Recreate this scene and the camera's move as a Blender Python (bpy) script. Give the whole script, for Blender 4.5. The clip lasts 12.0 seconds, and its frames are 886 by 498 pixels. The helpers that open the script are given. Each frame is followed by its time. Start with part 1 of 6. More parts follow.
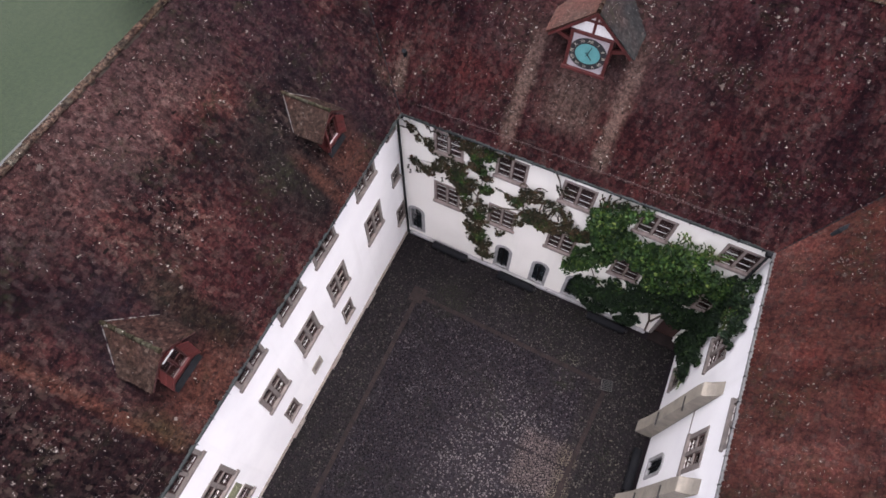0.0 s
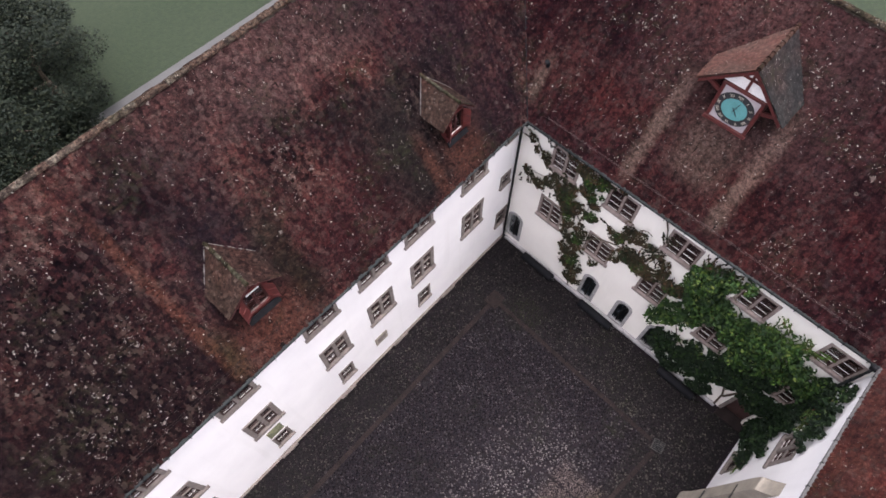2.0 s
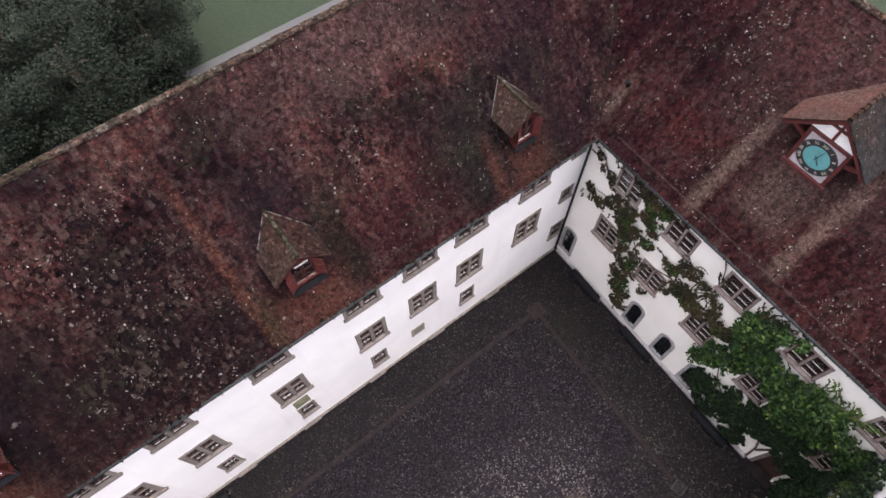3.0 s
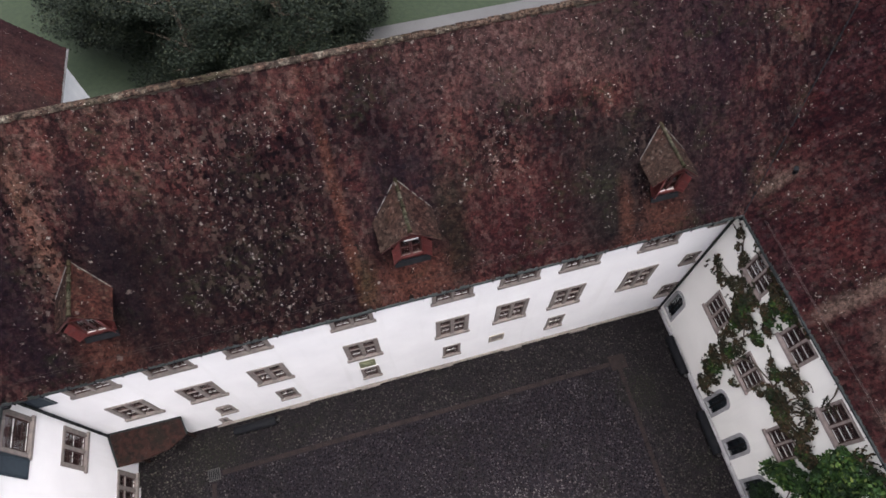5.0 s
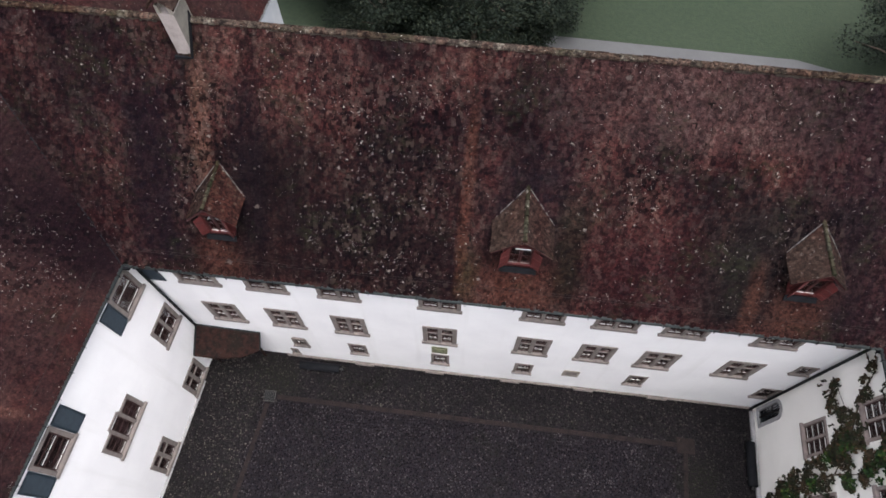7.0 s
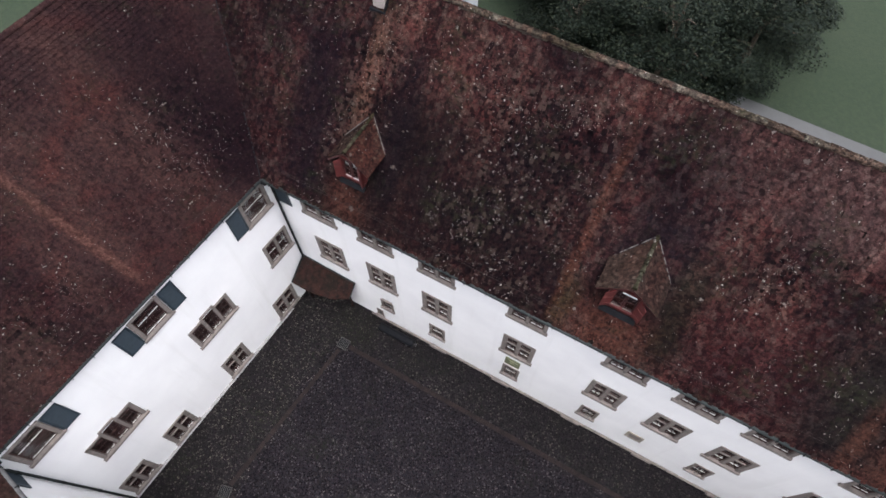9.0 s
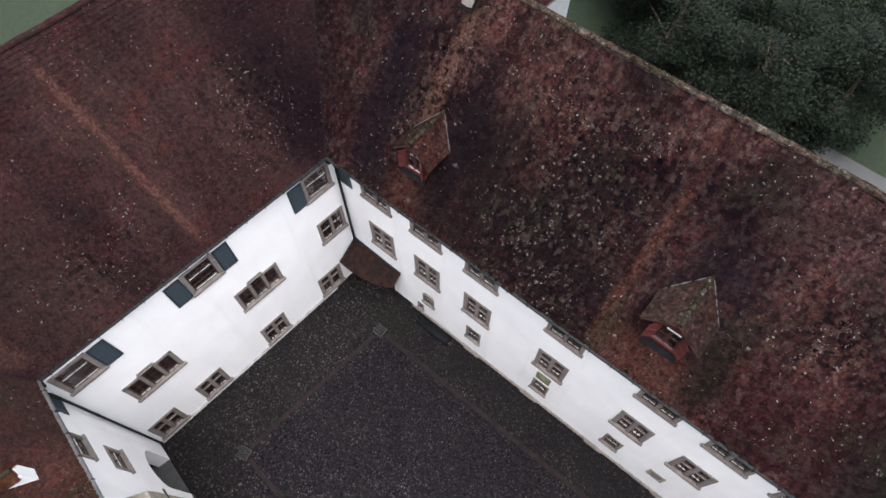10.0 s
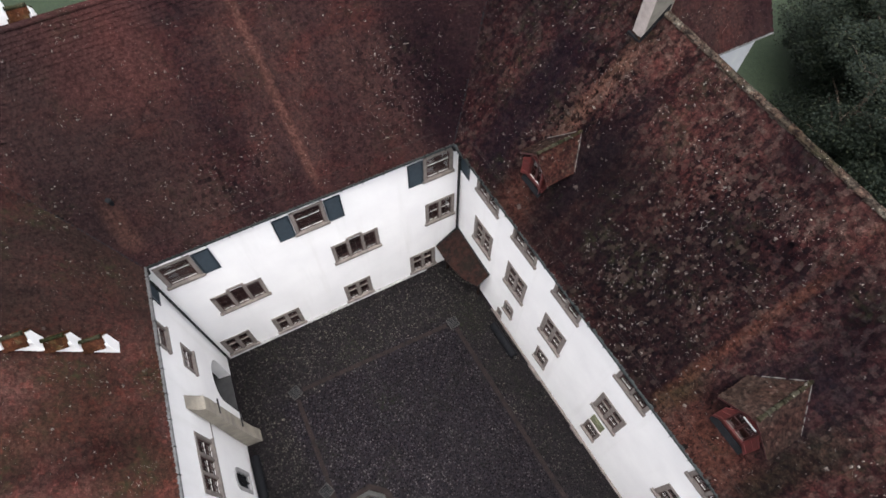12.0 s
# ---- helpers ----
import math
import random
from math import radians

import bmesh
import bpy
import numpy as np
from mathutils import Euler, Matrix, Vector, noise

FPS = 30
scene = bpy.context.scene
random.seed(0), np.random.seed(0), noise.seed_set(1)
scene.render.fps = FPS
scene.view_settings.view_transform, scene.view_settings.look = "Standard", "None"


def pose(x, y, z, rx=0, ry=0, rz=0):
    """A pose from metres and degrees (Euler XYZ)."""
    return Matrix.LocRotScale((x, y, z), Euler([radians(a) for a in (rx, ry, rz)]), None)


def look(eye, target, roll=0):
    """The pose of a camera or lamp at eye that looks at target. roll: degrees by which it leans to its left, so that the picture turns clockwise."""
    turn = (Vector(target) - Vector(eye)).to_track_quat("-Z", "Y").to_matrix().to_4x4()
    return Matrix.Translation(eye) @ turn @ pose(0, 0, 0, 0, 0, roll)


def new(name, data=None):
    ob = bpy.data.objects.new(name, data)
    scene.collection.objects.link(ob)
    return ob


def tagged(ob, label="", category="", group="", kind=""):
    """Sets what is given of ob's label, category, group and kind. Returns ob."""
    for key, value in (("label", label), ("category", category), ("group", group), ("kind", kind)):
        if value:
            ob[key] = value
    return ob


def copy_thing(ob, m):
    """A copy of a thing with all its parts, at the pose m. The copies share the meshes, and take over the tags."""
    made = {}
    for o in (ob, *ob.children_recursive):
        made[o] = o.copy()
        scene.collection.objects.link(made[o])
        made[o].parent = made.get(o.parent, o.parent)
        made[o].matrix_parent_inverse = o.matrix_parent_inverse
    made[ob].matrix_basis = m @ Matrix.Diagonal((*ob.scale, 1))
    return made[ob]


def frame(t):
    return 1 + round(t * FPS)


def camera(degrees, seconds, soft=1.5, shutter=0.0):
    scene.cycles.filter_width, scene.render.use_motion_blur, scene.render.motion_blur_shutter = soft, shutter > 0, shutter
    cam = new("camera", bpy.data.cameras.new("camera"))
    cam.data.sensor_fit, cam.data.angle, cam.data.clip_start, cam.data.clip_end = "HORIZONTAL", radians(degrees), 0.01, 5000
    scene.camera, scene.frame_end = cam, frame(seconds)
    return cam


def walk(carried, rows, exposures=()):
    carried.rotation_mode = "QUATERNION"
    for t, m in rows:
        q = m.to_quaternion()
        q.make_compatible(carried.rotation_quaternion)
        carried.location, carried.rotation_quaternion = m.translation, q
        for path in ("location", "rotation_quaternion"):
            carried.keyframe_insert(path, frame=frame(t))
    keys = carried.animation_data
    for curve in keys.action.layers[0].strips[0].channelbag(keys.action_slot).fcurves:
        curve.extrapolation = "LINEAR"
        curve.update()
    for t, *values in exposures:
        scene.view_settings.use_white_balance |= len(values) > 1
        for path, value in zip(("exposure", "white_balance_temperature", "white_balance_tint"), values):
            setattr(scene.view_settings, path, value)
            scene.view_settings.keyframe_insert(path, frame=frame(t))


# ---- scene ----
cam = camera(71.88, 12.0, soft=1.6)
PATH = [
    (0.0, pose(14.924, -9.269, 31.827, 27.250, -0.084, -65.316)),
    (0.5, pose(14.951, -9.245, 31.935, 27.215, 0.000, -61.169)),
    (1.0, pose(14.978, -9.235, 32.007, 27.152, 0.077, -56.892)),
    (1.5, pose(15.015, -9.223, 32.046, 27.071, 0.150, -52.292)),
    (2.0, pose(15.054, -9.225, 32.064, 26.977, 0.207, -47.381)),
    (2.5, pose(15.100, -9.255, 32.080, 26.898, 0.229, -42.345)),
    (3.0, pose(15.093, -9.234, 32.131, 26.891, 0.267, -37.069)),
    (5.0, pose(15.033, -9.170, 32.378, 27.025, 0.215, -15.423)),
    (5.5, pose(14.993, -9.158, 32.427, 27.075, 0.163, -9.807)),
    (6.0, pose(14.954, -9.142, 32.404, 27.126, 0.077, -4.260)),
    (6.5, pose(14.926, -9.128, 32.367, 27.192, 0.003, 1.286)),
    (7.0, pose(14.922, -9.147, 32.346, 27.209, -0.015, 6.767)),
    (9.0, pose(15.011, -9.192, 32.296, 27.386, 0.070, 29.161)),
    (9.5, pose(15.046, -9.170, 32.300, 27.442, 0.050, 34.405)),
    (10.0, pose(15.064, -9.169, 32.312, 27.481, 0.032, 39.499)),
    (10.5, pose(15.070, -9.175, 32.330, 27.516, 0.028, 44.664)),
    (11.0, pose(15.077, -9.185, 32.342, 27.539, 0.017, 49.609)),
    (11.5, pose(15.087, -9.178, 32.349, 27.561, -0.021, 54.376)),
    (12.0, pose(15.090, -9.186, 32.347, 27.575, -0.069, 59.159)),
]
walk(cam, PATH, exposures=[(0.0, 2.12, 6520, 18), (3.0, 2.05, 6620, 17), (5.0, 1.88, 6550, 13), (7.0, 1.78, 6450, 11), (9.0, 1.76, 6330, 10), (12.0, 1.80, 6560, 9)])

# ---- overcast daylight ----
world = bpy.data.worlds.new("overcast_sky")
scene.world = world
world.use_nodes = True
wt = world.node_tree
sky = wt.nodes.new("ShaderNodeTexSky")
sky.sky_type, sky.sun_disc = "NISHITA", False
sky.sun_elevation, sky.sun_rotation = radians(76), radians(130)
sky.air_density, sky.dust_density, sky.ozone_density = 1.0, 4.0, 0.6
hsv = wt.nodes.new("ShaderNodeHueSaturation")
hsv.inputs["Saturation"].default_value = 0.25
wt.links.new(sky.outputs[0], hsv.inputs["Color"])
wt.links.new(hsv.outputs[0], wt.nodes["Background"].inputs[0])
wt.nodes["Background"].inputs[1].default_value = 0.15
sun_data = bpy.data.lights.new("sun", "SUN")
sun_data.energy, sun_data.angle, sun_data.color = 0.9, radians(70), (1.0, 0.985, 0.97)
sun_lamp = new("sun", sun_data)
sun_lamp.matrix_world = look((18, 1, 60), (15, -8, 0))


# ---- materials ----
class Nodes:
    """A small wrapper to write node materials in few lines."""

    def __init__(self, name, rough=0.8, metal=0.0, spec=0.4):
        self.mat = bpy.data.materials.new(name)
        self.mat.use_nodes = True
        self.t = self.mat.node_tree
        self.b = self.t.nodes["Principled BSDF"]
        self.b.inputs["Roughness"].default_value = rough
        self.b.inputs["Metallic"].default_value = metal
        self.b.inputs["Specular IOR Level"].default_value = spec

    def add(self, kind, **values):
        n = self.t.nodes.new("ShaderNode" + kind)
        for key, v in values.items():
            n.inputs[key].default_value = v
        return n

    def link(self, a, b):
        self.t.links.new(a, b)

    def place(self, stretch=(1, 1, 1)):
        g = self.add("NewGeometry")
        m = self.add("Mapping", Scale=stretch)
        self.link(g.outputs["Position"], m.inputs["Vector"])
        return m.outputs[0]

    def noise(self, scale, detail=4.0, stretch=None, rough=0.55):
        n = self.add("TexNoise", Scale=scale, Detail=detail, Roughness=rough)
        self.link(self.place(stretch or (1, 1, 1)), n.inputs["Vector"])
        return n.outputs["Fac"]

    def ramp(self, fac, stops):
        r = self.add("ValToRGB")
        e = r.color_ramp.elements
        while len(e) < len(stops):
            e.new(0.5)
        for item, (p, c) in zip(e, stops):
            item.position = p
            item.color = (*c, 1) if len(c) == 3 else c
        self.link(fac, r.inputs[0])
        return r.outputs[0]

    def step(self, fac, lo, hi):
        r = self.add("MapRange", **{"From Min": lo, "From Max": hi})
        self.link(fac, r.inputs["Value"])
        return r.outputs[0]

    def math(self, op, a, b):
        n = self.add("Math")
        n.operation = op
        for i, v in enumerate((a, b)):
            if isinstance(v, (int, float)):
                n.inputs[i].default_value = v
            else:
                self.link(v, n.inputs[i])
        return n.outputs[0]

    def mix(self, fac, a, b, mode="MIX"):
        n = self.add("Mix")
        n.data_type, n.blend_type = "RGBA", mode
        if isinstance(fac, (int, float)):
            n.inputs[0].default_value = fac
        else:
            self.link(fac, n.inputs[0])
        for i, v in ((6, a), (7, b)):
            if isinstance(v, tuple):
                n.inputs[i].default_value = (*v, 1)
            else:
                self.link(v, n.inputs[i])
        return n.outputs[2]

    def chance(self):
        """One random number a piece, whether it is an object or an island of a mesh."""
        g, o = self.add("NewGeometry"), self.add("ObjectInfo")
        return self.math("FRACT", self.math("ADD", g.outputs["Random Per Island"], self.math("MULTIPLY", o.outputs["Random"], 7.31)), 0.0)

    def colour(self, c):
        if isinstance(c, tuple):
            self.b.inputs["Base Color"].default_value = (*c, 1)
        else:
            self.link(c, self.b.inputs["Base Color"])

    def bump(self, height, strength=0.4, distance=0.02):
        n = self.add("Bump", Strength=strength, Distance=distance)
        self.link(height, n.inputs["Height"])
        self.link(n.outputs[0], self.b.inputs["Normal"])


def tile_material(name, stops, moss, lichen, patch, streaks=(), gap_shade=0.45, tone=1.25, grit=0.86, beds=(), wash=None, dry=0.46, big_lichen=1.0):
    """Clay tiles: a colour a tile, patches, black blotches for shaded gaps, moss, lichen, and washed streaks and dark
    bands (axis, place, half width, from, to, colour, amount).
    """
    m = Nodes(name, rough=1.0, spec=0.0)
    stops = [(p, tuple(v * tone for v in c)) for p, c in stops]
    base = m.ramp(m.math("ADD", m.math("ADD", m.math("MULTIPLY", m.chance(), 0.58), 0.05), m.math("MULTIPLY", m.step(m.noise(6.5, 4.0, rough=0.7), 0.3, 0.72), 0.32)), stops)
    big = m.noise(0.28, 4.0)
    base = m.mix(m.step(big, 0.42, 0.6), base, m.mix(1.0, base, patch, "MULTIPLY"))
    base = m.mix(m.math("MULTIPLY", m.step(m.noise(0.5, 4.0, (1, 1, 1.7)), 0.5, 0.68), 0.4), base, m.mix(1.0, base, (1.45, 0.82, 0.78), "MULTIPLY"))
    if wash:
        run = m.step(m.noise(1.0, 5.0, wash, 0.62), 0.34, 0.62)
        base = m.mix(run, m.mix(1.0, base, tuple(dry * v for v in (1.0, 1.03, 1.12)), "MULTIPLY"), m.mix(1.0, base, (1.10, 1.08, 1.04), "MULTIPLY"))
    xyz = m.add("SeparateXYZ")
    m.link(m.place(), xyz.inputs[0])
    ragged = m.math("MULTIPLY", m.math("SUBTRACT", m.noise(1.6, 4.0), 0.5), 0.9)
    for axis, place, half, lo, hi, colour, amount in streaks:
        across = m.math("ABSOLUTE", m.math("SUBTRACT", xyz.outputs[axis], place), 0.0)
        across = m.math("ADD", across, m.math("MULTIPLY", ragged, min(1.0, half * 1.6)))
        mask = m.step(across, half * 1.3, half * 0.4)
        along = xyz.outputs[2]
        mask = m.math("MULTIPLY", mask, m.math("MULTIPLY", m.step(along, lo - 0.3, lo + 0.3), m.step(along, hi + 0.5, hi - 0.5)))
        base = m.mix(m.math("MULTIPLY", mask, amount), base, colour)
    fine = m.noise(9.0, 6.0, rough=0.75)
    base = m.mix(m.step(fine, 0.42, 0.60), m.mix(grit, base, (0.003, 0.002, 0.003)), base)
    # Black blotches put the shade of gaps between tiles into the colour.
    gaps = m.step(m.math("ADD", m.noise(4.2, 5.0, rough=0.7), m.math("MULTIPLY", m.noise(0.9, 3.0), 0.25)), 0.64, 0.69)
    base = m.mix(m.math("MULTIPLY", gaps, gap_shade), base, (0.002, 0.0015, 0.0022))
    crumbs = m.step(m.noise(17.0, 4.0, rough=0.65), 0.54, 0.72)
    base = m.mix(m.math("MULTIPLY", crumbs, 0.38), base, m.mix(1.0, base, (3.2, 2.8, 2.7), "MULTIPLY"))
    green = m.math("MULTIPLY", m.step(m.noise(0.55, 4.0), 0.52, 0.66), m.step(m.noise(5.0, 3.0), 0.4, 0.7))
    base = m.mix(m.math("MULTIPLY", green, moss), base, (0.018, 0.020, 0.011))
    cluster = m.math("MULTIPLY", m.step(m.noise(0.55, 5.0), 0.52, 0.70), 0.45 if beds else 1.0)
    for axis, place, half, lo, hi in beds:
        across = m.math("ADD", m.math("ABSOLUTE", m.math("SUBTRACT", xyz.outputs[axis], place), 0.0), ragged)
        bed = m.math("MULTIPLY", m.step(across, half * 1.2, half * 0.5), m.math("MULTIPLY", m.step(xyz.outputs[2], lo - 0.4, lo + 0.4), m.step(xyz.outputs[2], hi + 0.5, hi - 0.5)))
        other = m.math("FRACT", m.math("MULTIPLY", m.chance(), 17.3), 0.0)
        base = m.mix(m.math("MULTIPLY", m.math("MULTIPLY", bed, 0.38 * min(1.0, big_lichen * 1.5)), m.step(other, 0.87, 0.89)), base, (0.040, 0.029, 0.025))
        base = m.mix(m.math("MULTIPLY", m.math("MULTIPLY", bed, 0.65), m.step(other, 0.16, 0.14)), base, (0.0030, 0.0024, 0.0030))
        holes = m.math("MULTIPLY", bed, m.step(m.noise(7.0, 4.0, rough=0.6), 0.575, 0.61))
        base = m.mix(m.math("MULTIPLY", holes, min(1.0, gap_shade * 1.9)), base, (0.0012, 0.001, 0.0014))
        cluster = m.math("MAXIMUM", cluster, m.math("MULTIPLY", bed, m.step(m.noise(1.1, 4.0), 0.46, 0.62)))
    for scale, chance, gain, size, bright in ((2.7, 0.955, 0.10, 0.32, (0.062, 0.049, 0.045)), (4.6, 0.955, 0.12, 0.28, (0.125, 0.108, 0.100)), (8.5, 0.98, 0.12, 0.34, (0.20, 0.18, 0.17)), (13.0, 0.98, 0.16, 0.34, (0.34, 0.31, 0.29)), (21.0, 0.985, 0.15, 0.38, (0.42, 0.39, 0.37))):
        cell = m.add("TexVoronoi", Scale=scale)
        warp = m.add("VectorMath")
        warp.operation = "ADD"
        m.link(m.place(), warp.inputs[0])
        shake = m.add("TexNoise", Scale=19.0, Detail=3.0)
        m.link(m.place(), shake.inputs["Vector"])
        small = m.add("VectorMath")
        small.operation = "SCALE"
        small.inputs["Scale"].default_value = 0.2
        m.link(shake.outputs["Color"], small.inputs[0])
        m.link(small.outputs[0], warp.inputs[1])
        m.link(warp.outputs[0], cell.inputs["Vector"])
        tint = m.add("SeparateColor")
        m.link(cell.outputs["Color"], tint.inputs[0])
        pick = m.step(m.math("ADD", tint.outputs[0], m.math("MULTIPLY", cluster, gain)), chance, chance + 0.01)
        reach = m.math("MULTIPLY", tint.outputs[1], size)
        spot = m.step(m.math("SUBTRACT", reach, cell.outputs["Distance"]), 0.0, 0.05)
        base = m.mix(m.math("MULTIPLY", m.math("MULTIPLY", spot, pick), lichen * (big_lichen if scale < 8.0 else 1.0)), base, bright)
    m.colour(base)
    m.bump(m.noise(26.0, 5.0), 0.6, 0.012)
    return m.mat


AGED = [(0.0, (0.0042, 0.0030, 0.0034)), (0.2, (0.0118, 0.0066, 0.0068)), (0.42, (0.027, 0.0112, 0.0106)), (0.6, (0.030, 0.0155, 0.0140)),
        (0.78, (0.037, 0.0240, 0.0212)), (0.9, (0.053, 0.0225, 0.0178)), (0.98, (0.072, 0.058, 0.051))]
DARK = [(0.0, (0.0070, 0.0044, 0.0050)), (0.2, (0.0165, 0.0078, 0.0085)), (0.45, (0.0335, 0.0126, 0.0130)), (0.62, (0.0375, 0.0165, 0.0162)),
        (0.8, (0.0380, 0.0242, 0.0234)), (0.92, (0.0540, 0.0225, 0.0200)), (0.98, (0.0700, 0.058, 0.053))]
NEWER = [(0.0, (0.0200, 0.0116, 0.0118)), (0.35, (0.0285, 0.0152, 0.0146)), (0.6, (0.0335, 0.0172, 0.0160)),
         (0.8, (0.0270, 0.0158, 0.0152)), (0.95, (0.0390, 0.0205, 0.0182)), (0.99, (0.0414, 0.0364, 0.0333))]
WARM = [(0.0, (0.0236, 0.0118, 0.0120)), (0.3, (0.0414, 0.0174, 0.0160)), (0.55, (0.0528, 0.0217, 0.0182)),
        (0.78, (0.0385, 0.0225, 0.0210)), (0.93, (0.0665, 0.0270, 0.0206)), (0.99, (0.0489, 0.0453, 0.0443))]
RUST, PALE = (0.074, 0.030, 0.021), (0.115, 0.083, 0.068)
# The paler band high on the long roof puts haze into the tiles.
SOOT, DUST_HAZE = (0.0062, 0.0045, 0.0050), (0.075, 0.046, 0.044)
M_TILE_LONG = tile_material("aged_clay_tiles", AGED, 0.4, 0.68, (0.42, 0.46, 0.55),
                            [(0, 7.6, 4.6, 11.3, 15.6, SOOT, 0.6), (0, 12.0, 2.4, 12.5, 16.0, SOOT, 0.45), (0, 12.4, 2.4, 11.2, 13.4, SOOT, 0.55), (0, 17.9, 1.0, 11.3, 13.2, SOOT, 0.4), (0, 16.7, 1.6, 12.7, 15.6, (0.0070, 0.0062, 0.0085), 0.72), (0, 18.2, 0.6, 11.7, 14.6, (0.009, 0.0105, 0.0065), 0.55), (0, 21.0, 2.2, 11.5, 14.2, (0.046, 0.0120, 0.0125), 0.2), (0, 24.4, 1.6, 11.6, 14.8, (0.012, 0.0105, 0.0095), 0.55), (0, 22.0, 4.6, 16.2, 18.6, DUST_HAZE, 0.3), (0, 27.8, 2.4, 11.3, 18.6, (0.0125, 0.0075, 0.0105), 0.55), (0, 14.42, 0.22, 11.6, 16.6, RUST, 0.45), (0, 14.7, 0.4, 11.4, 12.8, (0.030, 0.027, 0.012), 0.4), (0, 7.0, 1.2, 11.4, 15.6, SOOT, 0.5), (0, 3.2, 1.1, 11.5, 16.4, (0.0060, 0.0045, 0.0070), 0.75), (0, 0.6, 1.2, 12.8, 18.0, (0.0065, 0.0050, 0.0065), 0.4), (0, 25.6, 2.6, 11.5, 15.2, (0.0085, 0.0088, 0.0085), 0.45), (0, 6.6, 0.7, 12.4, 17.0, (0.0060, 0.0048, 0.0065), 0.6), (0, 5.05, 0.35, 14.0, 17.2, (0.095, 0.048, 0.036), 0.6), (0, 16.4, 1.5, 11.3, 12.6, RUST, 0.5), (0, 5.5, 0.9, 11.3, 12.5, RUST, 0.35), (0, 26.4, 1.1, 11.3, 12.6, RUST, 0.45), (0, 24.8, 0.3, 11.3, 13.2, RUST, 0.4)], 0.48, 1.62, 0.60, [(0, 11.6, 3.0, 11.4, 17.3), (0, 20.4, 0.9, 14.2, 16.2), (0, 5.1, 1.3, 12.2, 16.8), (0, 26.0, 1.2, 12.5, 15.0)], (1.1, 0.16, 0.16))
M_TILE_IVY = tile_material("dark_clay_tiles", DARK, 0.3, 0.9, (0.62, 0.6, 0.72), [(1, -5.2, 0.32, 11.6, 15.0, PALE, 0.5), (1, -9.0, 0.34, 11.8, 15.2, PALE, 0.5), (1, -7.15, 1.2, 12.6, 14.3, PALE, 0.35), (1, -0.1, 0.25, 12.0, 13.2, PALE, 0.5), (1, -7.2, 4.0, 14.0, 18.6, DUST_HAZE, 0.24)], 0.4, 1.08, 0.58, (), (0.16, 1.1, 0.16))
# The dark purple bands put the valley's shade into the tile colour.
M_TILE_SHUT = tile_material("red_clay_tiles", NEWER, 0.2, 0.55, (0.72, 0.7, 0.76), [(1, -6.5, 0.19, 11.8, 17.6, (0.070, 0.033, 0.027), 0.62), (1, -13.65, 0.4, 12.0, 13.4, (0.09, 0.042, 0.032), 0.5), (1, -11.5, 2.0, 15.5, 18.5, (0.072, 0.024, 0.022), 0.5), (1, 0.6, 2.5, 11.3, 18.8, (0.0085, 0.0050, 0.0066), 0.62), (1, -0.2, 1.4, 11.3, 15.5, (0.0045, 0.0028, 0.0046), 0.4), (1, -13.0, 3.2, 12.0, 18.6, (0.0155, 0.0112, 0.0108), 0.5)], 0.3, 1.08, 0.5, [(1, -9.4, 1.8, 12.0, 13.6), (1, -1.2, 2.2, 12.2, 15.2)], (0.12, 0.6, 0.12), 0.68, 0.12)
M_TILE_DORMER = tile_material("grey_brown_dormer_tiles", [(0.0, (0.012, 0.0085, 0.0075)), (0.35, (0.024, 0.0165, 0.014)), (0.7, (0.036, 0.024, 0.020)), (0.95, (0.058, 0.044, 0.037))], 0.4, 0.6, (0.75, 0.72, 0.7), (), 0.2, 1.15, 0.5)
# Dormer tiles again, with the shade of the darker slope put into the colour.
M_TILE_SHADED = tile_material("shaded_dormer_tiles", [(0.0, (0.010, 0.0075, 0.007)), (0.35, (0.018, 0.0125, 0.011)), (0.7, (0.027, 0.0175, 0.015)), (0.95, (0.045, 0.034, 0.029))], 0.5, 0.6, (0.75, 0.72, 0.7), (), 0.3, 1.1, 0.6)
M_TILE_RUSSET = tile_material("russet_mossy_dormer_tiles", [(0.0, (0.010, 0.0065, 0.006)), (0.35, (0.024, 0.0115, 0.010)), (0.7, (0.034, 0.0160, 0.013)), (0.95, (0.050, 0.040, 0.030))], 0.6, 0.6, (0.7, 0.75, 0.65), (), 0.3, 1.0, 0.6)
M_TILE_MOSSRIDGE = tile_material("moss_covered_ridge_tiles", [(0.0, (0.012, 0.011, 0.008)), (0.4, (0.028, 0.027, 0.018)), (0.75, (0.046, 0.044, 0.033)), (0.95, (0.095, 0.088, 0.075))], 0.6, 1.0, (0.6, 0.7, 0.5), (), 0.4, 1.0, 0.5)
M_TILE_ROSE = tile_material("rose_brown_dormer_tiles", [(0.0, (0.034, 0.022, 0.019)), (0.5, (0.046, 0.029, 0.025)), (0.9, (0.056, 0.036, 0.030))], 0.1, 0.5, (0.8, 0.8, 0.8), (), 0.1, 1.35, 0.35)
M_TILE_SLATE = tile_material("slate_grey_dormer_tiles", [(0.0, (0.018, 0.018, 0.018)), (0.5, (0.026, 0.026, 0.026)), (0.9, (0.036, 0.034, 0.033))], 0.4, 0.5, (0.8, 0.8, 0.85), (), 0.2, 0.85, 0.4)
